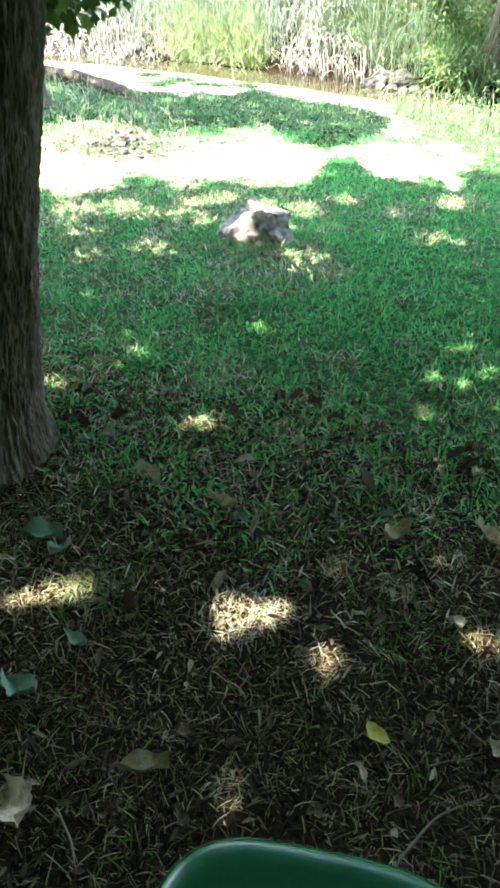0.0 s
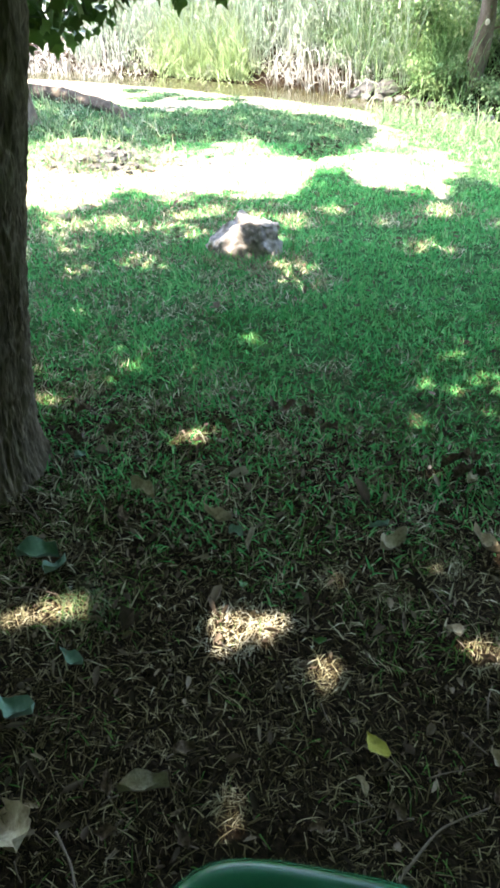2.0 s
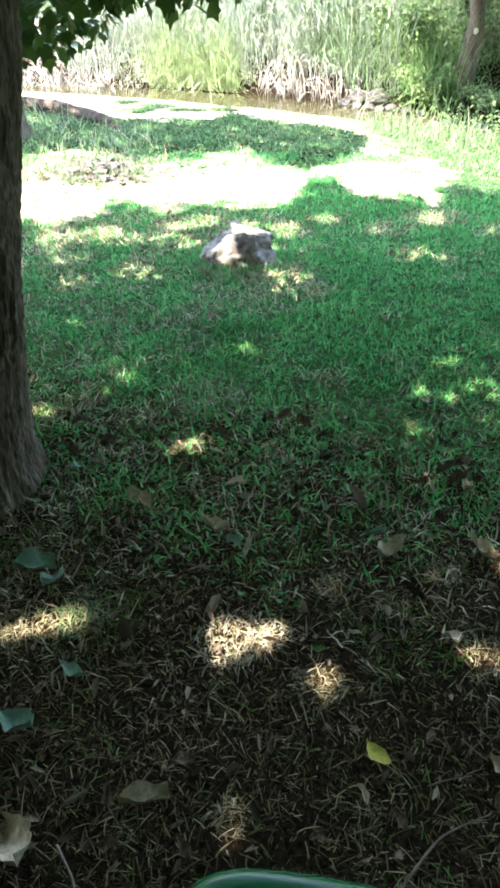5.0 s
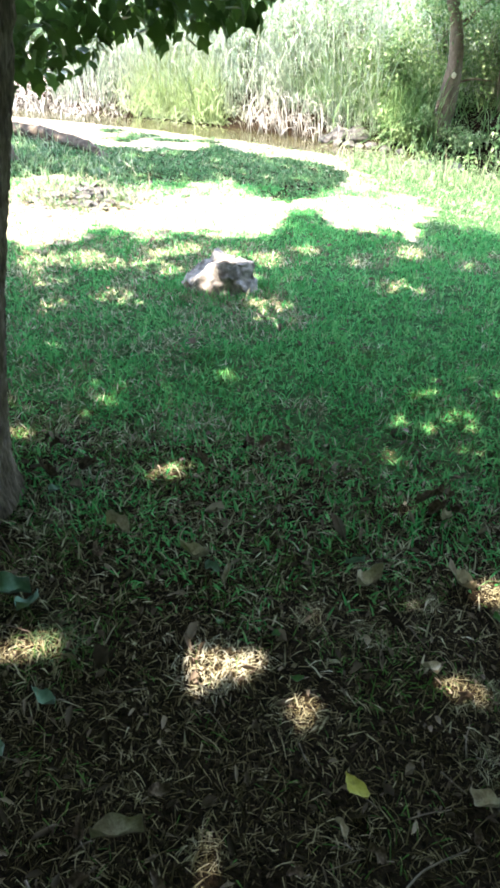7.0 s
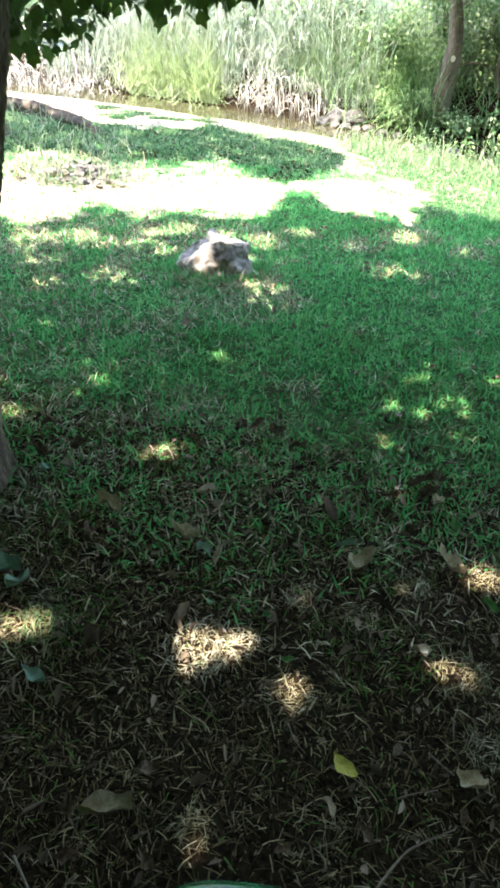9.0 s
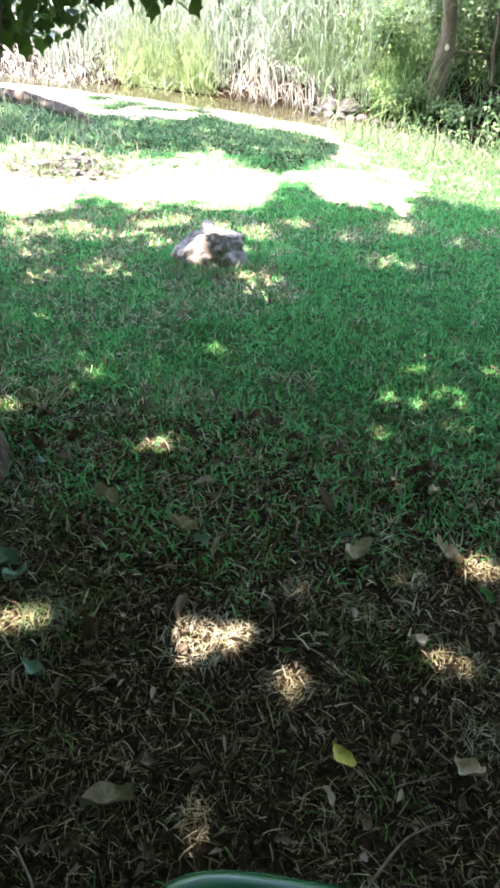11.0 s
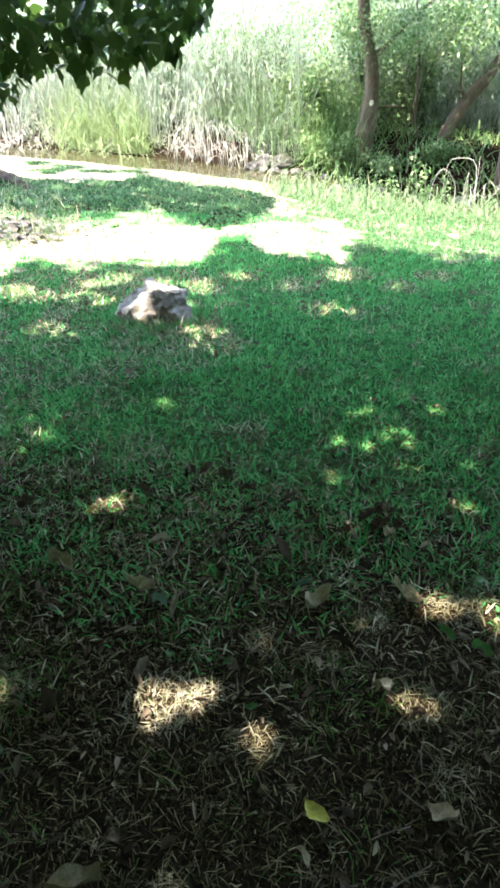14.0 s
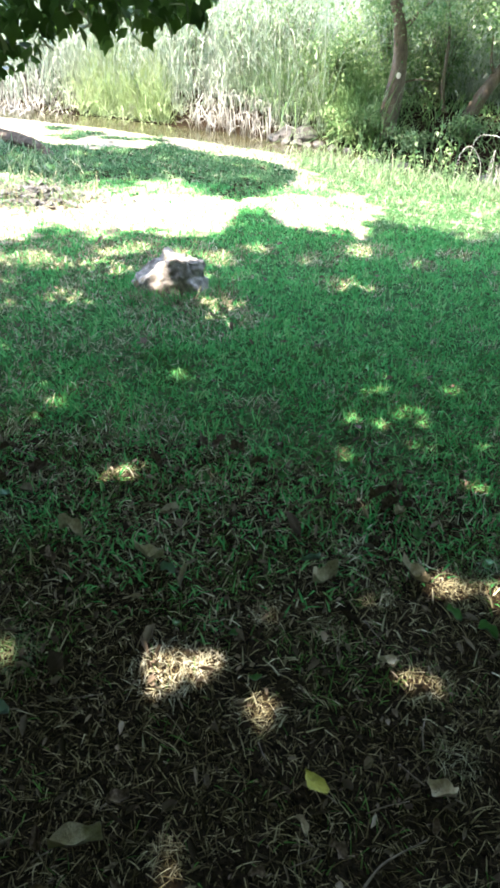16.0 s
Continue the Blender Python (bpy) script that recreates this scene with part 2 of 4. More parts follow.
def blades(name, xy, z, length, width, lean, mat, steps=2, bows=(0.1, 0.45, 0.9), parent=None, label=""):
    """Blades of grass or reed in one mesh a bow; returns them."""
    made = []
    n = len(xy)
    kind = RNG.integers(0, len(bows), n)
    az = uni(0, 6.283, n)
    for k, bow in enumerate(bows):
        s = kind == k
        if not s.any():
            continue
        v, f = blade(bow, steps, (0, 6, -6, 10, -10)[k % 5] if steps > 2 else 0)
        m = turned(az[s], lean[s], uni(-0.3, 0.3, s.sum()), width[s], length[s], length[s])
        made.append((v, f, m, np.c_[xy[s], z[s]]))
    vs, fs, base = [], [], 0
    for v, f, m, p in made:
        vs.append((np.einsum("nij,kj->nki", m, np.asarray(v)) + p[:, None]).reshape(-1, 3))
        fs.append((f, len(v), len(p), base))
        base += len(v) * len(p)
    co = np.concatenate(vs)
    me = bpy.data.meshes.new(name)
    me.vertices.add(len(co))
    me.vertices.foreach_set("co", co.astype(np.float32).ravel())
    loops, sizes = [], []
    for f, k, cnt, b0 in fs:
        flat = np.concatenate([np.asarray(q) for q in f])
        loops.append((flat[None] + k * np.arange(cnt)[:, None] + b0).ravel())
        sizes.append(np.tile([len(q) for q in f], cnt))
    loops, sizes = np.concatenate(loops), np.concatenate(sizes)
    me.loops.add(len(loops))
    me.loops.foreach_set("vertex_index", loops.astype(np.int32))
    me.polygons.add(len(sizes))
    me.polygons.foreach_set("loop_start", np.r_[0, np.cumsum(sizes)[:-1]].astype(np.int32))
    me.materials.append(mat)
    me.update(calc_edges=True)
    ob = new(name, me)
    if parent:
        ob.parent = parent
    if label:
        ob["label"] = label
    return ob


def tube(points, radii, sides=10, rough=0.0, seed=0.0):
    """A tapered limb along points, as verts and faces."""
    pts = [Vector(p) for p in points]
    v, f = [], []
    for i, p in enumerate(pts):
        d = (pts[min(i + 1, len(pts) - 1)] - pts[max(i - 1, 0)]).normalized()
        a = d.cross(Vector((0.13, 0.97, 0.2))).normalized()
        b = d.cross(a)
        for k in range(sides):
            w = 2 * math.pi * k / sides
            q = a * math.cos(w) + b * math.sin(w)
            r = radii[i] * (1 + rough * noise.noise((p + q * 0.4) * 7 + Vector((seed, 0, 0))))
            v.append(p + q * r)
    for i in range(len(pts) - 1):
        for k in range(sides):
            k2 = (k + 1) % sides
            f.append((i * sides + k, i * sides + k2, (i + 1) * sides + k2, (i + 1) * sides + k))
    f.append(tuple(range(sides))[::-1])
    f.append(tuple((len(pts) - 1) * sides + k for k in range(sides)))
    return v, f


def bend(points, steps):
    """A smooth line through points (Catmull-Rom)."""
    p = [Vector(q) for q in points]
    p = [2 * p[0] - p[1]] + p + [2 * p[-1] - p[-2]]
    out = []
    for i in range(1, len(p) - 2):
        for k in range(steps):
            t = k / steps
            out.append(0.5 * (2 * p[i] + (p[i + 1] - p[i - 1]) * t + (2 * p[i - 1] - 5 * p[i] + 4 * p[i + 1] - p[i + 2]) * t * t + (3 * p[i] - p[i - 1] - 3 * p[i + 1] + p[i + 2]) * t ** 3))
    return out + [p[-2]]


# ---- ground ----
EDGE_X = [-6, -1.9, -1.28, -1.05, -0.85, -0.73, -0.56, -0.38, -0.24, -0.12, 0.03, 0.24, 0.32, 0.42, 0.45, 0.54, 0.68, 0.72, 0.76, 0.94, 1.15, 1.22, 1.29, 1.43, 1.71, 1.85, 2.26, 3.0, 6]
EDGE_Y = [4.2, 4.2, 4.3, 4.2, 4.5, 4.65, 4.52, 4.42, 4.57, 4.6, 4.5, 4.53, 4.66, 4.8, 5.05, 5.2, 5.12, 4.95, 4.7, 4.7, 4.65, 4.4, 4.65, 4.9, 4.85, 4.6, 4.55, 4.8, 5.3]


def wobble(x, y, f):
    return np.sin(f * x + 1.7 * np.sin(0.7 * f * y)) * np.cos(0.9 * f * y + 1.3 * np.sin(0.8 * f * x))


CREEK = [(-60, 33), (-14, 15.5), (-6, 12.6), (-2.6, 11.35), (-0.9, 10.65), (0.3, 9.9), (1.2, 9.25), (2.1, 8.55), (3.2, 7.6), (4.6, 6.9), (9, 5.8), (60, -8)]
WATER_Z = -0.30



# Leaf-shadow spots, also painted as darker grass on the pale earth.
SHADOW_SPOTS = [(-1.1, 8.55, 0.16), (-0.9, 7.35, 0.15), (-1.0, 9.1, 0.2), (-0.62, 8.75, 0.18), (-0.2, 9.0, 0.14), (-1.35, 9.5, 0.15)]


def shade_patch(x, y, more):
    """The ground that the slim tree's crown shades; its soil and grass are coloured darker too."""
    low = np.interp(x, [-3, -1.2, -0.92, -0.77, -0.65, -0.27, 0.04, 0.17, 0.46, 0.6, 0.79, 0.95, 1.1], [6.1, 6.2, 5.88, 5.71, 5.78, 6.0, 6.15, 5.84, 5.52, 5.71, 5.79, 6.14, 6.9])
    top = np.interp(x, [-3, -1.5, -1.2, -0.99, -0.82, -0.52, -0.29, -0.14, 0.23, 0.69, 1.01, 1.1], [9.2, 8.15, 7.5, 7.25, 7.46, 7.93, 7.81, 8.6, 8.2, 7.82, 7.52, 6.95])
    blob = np.zeros(np.shape(x), bool)
    for a, b, r in SHADOW_SPOTS:
        blob |= np.hypot(x - a, (y - b) * 0.6) < (r + 0.5 * more) * (1 + 0.5 * wobble(x, y, 11))
    return blob | (y > low - more + 0.1 * wobble(x, y, 9) + 0.06 * wobble(x, y, 23)) & (y < top + more + 0.22 * wobble(x, y, 7) + 0.16 * wobble(x, y, 17)) & (x < 1.1 + more)


def creek_distance(x, y):
    """Signed distance to the creek's middle, positive on the far bank (arrays)."""
    x, y = np.asarray(x, float), np.asarray(y, float)
    best, side = np.full(x.shape, 1e9), np.ones(x.shape)
    for (a, b), (c, d) in zip(CREEK, CREEK[1:]):
        vx, vy = c - a, d - b
        t = np.clip(((x - a) * vx + (y - b) * vy) / (vx * vx + vy * vy), 0, 1)
        dx, dy = x - a - t * vx, y - b - t * vy
        dd = np.hypot(dx, dy)
        s = np.where(vx * dy - vy * dx > 0, 1, -1)
        side = np.where(dd < best, s, side)
        best = np.minimum(best, dd)
    return best * side


def ground_z(x, y):
    d = creek_distance(x, y)
    near = -0.30 * (1 - np.clip((-d - 0.35) / 3.0, 0, 1)) ** 1.3
    k = np.clip((d - 0.35) / 0.9, 0, 1)
    far = -0.30 + 0.45 * k * k * (3 - 2 * k)
    bed = -0.30 - 0.14 * (1 - np.clip(np.abs(d) / 0.35, 0, 1) ** 2)
    z = np.where(d < 0, near, far)
    z = np.where(np.abs(d) < 0.35, bed, z)
    lump = 0.008 * np.sin(3.1 * x + 1.3 * np.sin(2.3 * y)) * np.sin(2.7 * y + 0.8) + 0.004 * np.sin(9 * x + 2 * y) * np.sin(8 * y - x)
    return z + lump


def spaced(lo, hi, step, far):
    inner = np.arange(lo, hi + 1e-6, step)
    grow = step * np.cumsum(1.22 ** np.arange(1, 60))
    grow = grow[grow < far]
    return np.r_[(lo - grow)[::-1], inner, hi + grow]


gx, gy = spaced(-5, 7, 0.09, 1500), spaced(-1.5, 13, 0.09, 1500)
GX, GY = np.meshgrid(gx, gy)
GZ = ground_z(GX, GY)
nx, ny = len(gx), len(gy)
idx = np.arange(nx * ny).reshape(ny, nx)
quads = np.stack([idx[:-1, :-1], idx[:-1, 1:], idx[1:, 1:], idx[1:, :-1]], -1).reshape(-1, 4)
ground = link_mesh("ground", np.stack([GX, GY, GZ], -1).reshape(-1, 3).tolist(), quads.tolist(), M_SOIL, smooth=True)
DIST = creek_distance(GX, GY)
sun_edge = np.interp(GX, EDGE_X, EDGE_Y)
# Turf and straw drop in the slim tree's shade, darkening the ground there.
turf = np.clip((GY - 2.15 + 0.35 * GX) / 0.5 + 0.5, 0, 1) * (DIST < -0.35) * np.where(shade_patch(GX, GY, 0.1), 0.5, 1)
# Straw begins at the shade edge: the sunlit strip painted into the ground.
straw = np.clip((GY - sun_edge) / 0.5 + 0.35, 0, 1) * (DIST < 0.2) * np.where(shade_patch(GX, GY, 0.1), 0.15, 1) * (1 - 0.6 * np.clip((GX - 1.0) / 0.4, 0, 1) * np.clip((GY - 5.8) / 0.5, 0, 1)) * (1 - 0.75 * np.clip((GX - 1.25) / 0.35, 0, 1))
sward = np.clip(np.maximum.reduce([-GY / 0.6, (-0.5 * GY - 1.0 - GX) / 0.6, (GX - 0.6 * GY - 1.0) / 0.6]), 0, 1)
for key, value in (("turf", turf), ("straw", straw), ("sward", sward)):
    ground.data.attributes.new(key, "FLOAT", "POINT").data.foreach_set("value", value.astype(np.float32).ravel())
tagged(ground, "brown soil ground sloping gently to the creek", "ground", kind="structure")

wv, wf = [], []
line = bend([(x, y, WATER_Z) for x, y in CREEK], 6)
for i, p in enumerate(line):
    d = (line[min(i + 1, len(line) - 1)] - line[max(i - 1, 0)]).normalized()
    side = Vector((-d.y, d.x, 0))
    wv += [p - side * 0.5, p + side * 0.5]
    if i:
        wf.append((2 * i - 2, 2 * i - 1, 2 * i + 1, 2 * i))
water = link_mesh("water", wv, wf, M_WATER)
tagged(water, "shallow murky olive creek water", "water", kind="structure")

# ---- shade of the trees on the ground ----
LAWN_GAPS = [(0.24, 3.39, 0.06), (0.17, 3.28, 0.02), (0.31, 3.23, 0.02), (0.28, 4.15, 0.06), (-0.03, 3.6, 0.02), (0.14, 3.79, 0.035), (0.91, 3.67, 0.02), (-0.55, 3.54, 0.05),
    (-0.46, 3.49, 0.03), (-0.55, 2.96, -0.035), (-0.5, 2.74, -0.045), (-0.77, 4.12, 0.08), (-0.63, 4.0, 0.06), (-0.48, 4.0, 0.05), (-0.37, 4.2, 0.04), (-0.26, 3.94, 0.05),
    (0.78, 4.09, 0.0), (1.06, 3.61, -0.01), (1.15, 4.27, 0.05), (1.43, 4.0, 0.0), (1.74, 4.2, 0.02), (-0.9, 3.7, 0.06), (-1.0, 4.0, 0.1), (-0.8, 3.4, 0.03),
    (0.5, 4.3, 0.02), (0.0, 4.2, 0.04), (-0.2, 4.3, 0.06), (-1.2, 3.6, 0.05)]
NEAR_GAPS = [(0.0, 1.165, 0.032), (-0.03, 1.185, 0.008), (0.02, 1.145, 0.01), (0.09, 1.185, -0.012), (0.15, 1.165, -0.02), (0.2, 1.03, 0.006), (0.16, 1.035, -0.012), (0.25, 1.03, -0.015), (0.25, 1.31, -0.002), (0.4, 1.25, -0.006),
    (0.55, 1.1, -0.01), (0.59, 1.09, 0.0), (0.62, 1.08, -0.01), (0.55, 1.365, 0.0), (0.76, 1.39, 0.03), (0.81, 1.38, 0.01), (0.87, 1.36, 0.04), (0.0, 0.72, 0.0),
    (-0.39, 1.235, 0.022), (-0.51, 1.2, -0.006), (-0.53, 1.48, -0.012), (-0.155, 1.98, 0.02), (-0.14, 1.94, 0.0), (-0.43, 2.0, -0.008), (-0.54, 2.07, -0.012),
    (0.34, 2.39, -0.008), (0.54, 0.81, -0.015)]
GAPS = LAWN_GAPS + NEAR_GAPS


def shaded(x, y):
    """Whether the crowns shade the ground there."""
    edge = np.interp(x, EDGE_X, EDGE_Y) + 0.10 * wobble(x, y, 10) + 0.12 * wobble(x, y, 17) + 0.12 * wobble(x, y, 37)
    main = (y < edge) & (np.hypot((x - 0.5) / 7.5, (y + 0.6) / 6.8) < 1 + 0.12 * wobble(x, y, 1.3))
    for a, b, r in GAPS:
        main &= np.hypot(x - a, (y - b) * 0.9) > (r + np.where(b < 2.6, 0.057, 0.07)) * (1 + 0.38 * wobble(x, y, 31))
    patch = shade_patch(x, y, 0)
    patch &= wobble(x, y, 8.3) + 0.8 * wobble(x, y, 19) < 0.75 - 0.25 * (y > 7.0) - 0.2 * (x < -0.3)
    d = creek_distance(x, y)
    bank = (d > -0.25 + 0.15 * wobble(x, y, 5)) & (d < 1.15) & (x > 2.1 + 0.2 * wobble(x, y, 6)) & (wobble(x, y, 9) + 0.5 * wobble(x, y, 21) < 0.95)
    for (a, b), (c, e) in (((2.45, 9.2), (2.95, 9.6)), ((3.3, 9.0), (4.9, 9.7)), ((3.3, 9.2), (3.7, 9.7))):
        u = np.clip(((x - a) * (c - a) + (y - b) * (e - b)) / ((c - a) ** 2 + (e - b) ** 2), 0, 1)
        bank |= np.hypot(x - a - u * (c - a), y - b - u * (e - b)) < 0.2
    return main, patch, bank

# ---- trees ----
LEAF = [(0, 0, 0), (-0.30, 0.28, 0.07), (-0.40, 0.58, 0.05), (-0.16, 0.66, 0.02), (0, 1.0, -0.10), (0.16, 0.66, 0.02), (0.40, 0.58, 0.05), (0.30, 0.28, 0.07), (0, 0.5, -0.03)]
LEAF_F = [(0, 8, 1), (1, 8, 2), (2, 8, 3), (3, 8, 4), (4, 8, 5), (5, 8, 6), (6, 8, 7), (7, 8, 0)]
CROWN_LEAF = [(0, 0, 0), (-0.36, 0.5, 0.06), (-0.1, 0.8, 0), (0, 1.0, -0.1), (0.1, 0.8, 0), (0.36, 0.5, 0.06)]
CROWN_LEAF_F = [(0, 3, 2, 1), (0, 5, 4, 3)]
SMALL_LEAF = [(0, 0, 0), (-0.28, 0.45, 0.06), (0, 1.0, -0.08), (0.28, 0.45, 0.06)]
SMALL_LEAF_F = [(0, 3, 2), (0, 2, 1)]


def leaf_cloud(name, places, size, mat, parent, small=False, droop=0.0, label="", centred=False):
    n = len(places)
    az, lean = uni(0, 6.283, n), RNG.normal(-0.2 - droop, 0.55, n)
    s = size * uni(0.7, 1.25, n)
    m = turned(az, lean, uni(-0.5, 0.5, n), s, s, s)
    shape, faces = (SMALL_LEAF, SMALL_LEAF_F) if small else (np.array(CROWN_LEAF) - (0, 0.5, 0), CROWN_LEAF_F) if centred else (LEAF, LEAF_F)
    return many(name, shape, faces, m, places, mat, parent, label)


def furrowed_trunk(name, base, top, r0, r1, flare, mat, parent, sides=120, rings=170, lobes=5, deep=0.012, phase=0.0, fine=1.6):
    """A trunk with vertical furrowed bark, root flare and a lean; its rings lie close up to the height fine."""
    v, f = [], []
    base, top = Vector(base), Vector(top)
    tall = top.z - base.z
    heights = list(np.linspace(0, fine, rings)) + list(np.linspace(fine, tall, 16))[1:]
    for hh in heights:
        u = hh / tall
        c = base.lerp(top, u)
        h = c.z
        r = r0 + (r1 - r0) * u
        for k in range(sides):
            w = 2 * math.pi * k / sides
            d = Vector((math.cos(w), math.sin(w), 0))
            rr = r + flare * math.exp(-max(h, 0) / 0.11) * (0.45 + 0.9 * max(0, math.cos(lobes * w * 0.5 + phase)) ** 2)
            q = Vector((d.x * 21, d.y * 21, h * 10 + 40))
            q += 0.5 * Vector((noise.noise(q * 0.6), noise.noise(q * 0.6 + Vector((9, 0, 0))), 0))
            ridge = min(1.0, 2.6 * abs(noise.noise(q))) * 0.75 + min(1.0, 2.2 * abs(noise.noise(q * 1.9 + Vector((5, 3, 0))))) * 0.45
            crack = 0.25 * noise.noise(Vector((d.x * 50, d.y * 50, h * 45)))
            v.append(c + d * (rr * (1 + 0.05 * noise.noise(Vector((d.x * 2, d.y * 2, h * 2)))) + deep * (ridge - 0.7 + crack)))
    for i in range(len(heights) - 1):
        for k in range(sides):
            k2 = (k + 1) % sides
            f.append((i * sides + k, i * sides + k2, (i + 1) * sides + k2, (i + 1) * sides + k))
    return link_mesh(name, v, f, mat, parent, smooth=True)


# the large tree by the camera
oak = empty("large_tree", (-0.85, 1.82, 0), "large tree with deeply furrowed dark bark and a low leafy crown", "tree")
furrowed_trunk("trunk", (-0.01, 0, -0.06), (0.55, 0.10, 3.2), 0.187, 0.175, 0.16, M_BARK, oak, phase=1.5, sides=380, rings=300, deep=0.014)
for k, (mid, end, r) in enumerate([((-0.4, -1.0, 4.0), (-0.4, -3.0, 4.9), 0.10), ((0.9, -0.7, 3.9), (2.2, -1.8, 4.7), 0.10), ((-0.9, -0.2, 3.9), (-2.6, 0.2, 4.6), 0.09),
                                  ((0.6, 0.9, 4.1), (0.9, 1.2, 4.9), 0.09), ((0.5, -0.3, 3.8), (1.0, -1.2, 4.6), 0.07)]):
    pts = bend([(0.52, 0.09, 3.0), mid, end], 6)
    v, f = tube(pts, [r * (1 - 0.8 * i / (len(pts) - 1)) + 0.01 for i in range(len(pts))], 10, 0.12, k)
    link_mesh("limb", v, f, M_BARK, oak, smooth=True)


def crown_places(count, box, zlo, zhi, which):
    """Leaf places high up whose shade falls where the crowns shade the ground."""
    x, y = uni(box[0], box[1], count), uni(box[2], box[3], count)
    keep = shaded(x, y)[which]
    x, y = x[keep], y[keep]
    z = uni(zlo, zhi, len(x))
    return np.stack([x + SUN.x / SUN.z * z, y + SUN.y / SUN.z * z, z], -1)


oak_at = np.array(oak.location)
# Out-of-view leaf layers added to block light; the near ground is dimmed most.
under = crown_places(56000, (-2.4, 2.8, -2.2, 1.7), 3.4, 5.0, 0)
dense = crown_places(20000, (-2.2, 3.6, -0.4, 5.4), 3.0, 4.4, 0)
wide_crown = crown_places(64000, (-7.5, 9, -8, 5.6), 3.2, 5.6, 0)
thin = np.where(dense[:, 0] - SUN.x / SUN.z * dense[:, 2] > 1.2, 0.95, 0.62)
falls = dense[:, :2] - np.array([SUN.x, SUN.y]) / SUN.z * dense[:, 2:3]
thin[np.hypot(falls[:, 0] - 0.75, (falls[:, 1] - 2.45) * 0.9) < 0.6] = 0.85
dense = dense[(dense[:, 1] < 0.85) | (RNG.random(len(dense)) < thin)]
rim_leaves = crown_places(4500, (-2.0, 4.6, 2.7, 4.5), 1.78, 3.3, 0)
leaf_cloud("crown", np.concatenate([dense, under, wide_crown, rim_leaves]) - oak_at, 0.136, M_LEAF, oak, centred=True)["kind"] = "stuff"

# the low bough that hangs into view
n = 3300
bx = uni(-1.75, 0.26, n)
by = uni(2.35, 3.6, n)
rim = np.interp(bx, [-1.8, -1.1, -0.7, -0.35, -0.1, 0.1, 0.26], [1.06, 1.13, 1.14, 1.145, 1.185, 1.25, 1.32]) + 0.06 * wobble(bx, by, 13)
bz = rim + 0.06 + np.abs(RNG.normal(0, 0.22, n))
bough = np.stack([bx, by, bz], -1)
clear = np.hypot(bx - SUN.x / SUN.z * bz - 0.06, by - SUN.y / SUN.z * bz - 3.72) > 0.30     # the boulder lies in the sun
bough = bough[clear]
extra = np.stack([RNG.normal(-0.69, 0.12, 120), RNG.normal(2.95, 0.12, 120), RNG.normal(1.125, 0.04, 120)], -1)
leaf_cloud("hanging_leaves", np.concatenate([bough, extra]) - oak_at, 0.064, M_LEAF, oak, droop=0.9)["kind"] = "stuff"
for k, (a, b, c) in enumerate([((0.4, 0.1, 2.4), (0.3, 0.8, 1.95), (0.75, 1.2, 1.6)), ((0.36, 0.1, 2.2), (0.1, 0.8, 1.75), (0.25, 1.3, 1.4)), ((0.33, 0.1, 2.0), (-0.3, 0.8, 1.6), (-0.6, 1.2, 1.35))]):
    pts = bend([a, b, c], 5)
    v, f = tube(pts, [0.03 * (1 - 0.85 * i / (len(pts) - 1)) + 0.002 for i in range(len(pts))], 7, 0.1, k)
    link_mesh("bough", v, f, M_BARK, oak, smooth=True)

# the second tree, further along the near bank
ash = empty("slim_tree", (-1.95, 6.75, 0), "slim pale-barked tree standing in the grass", "tree")
furrowed_trunk("trunk", (0, 0, -0.05), (-0.15, 0.1, 3.4), 0.10, 0.08, 0.05, M_PALEBARK, ash, 60, 60, 5, 0.005)
for k, (mid, end) in enumerate([((-0.5, 0.3, 4.0), (-1.2, 0.6, 4.6)), ((0.5, 0.6, 4.0), (1.2, 1.4, 4.6)), ((-0.3, -0.4, 4.1), (-0.9, -0.3, 4.8))]):
    pts = bend([(-0.14, 0.09, 3.2), mid, end], 5)
    v, f = tube(pts, [0.06 * (1 - 0.8 * i / (len(pts) - 1)) + 0.006 for i in range(len(pts))], 8, 0.1, k)
    link_mesh("limb", v, f, M_PALEBARK, ash, smooth=True)
leaf_cloud("crown", crown_places(17000, (-3, 1.2, 5.3, 9.8), 3.4, 4.6, 1) - np.array(ash.location), 0.115, M_LEAF, ash, centred=True)["kind"] = "stuff"


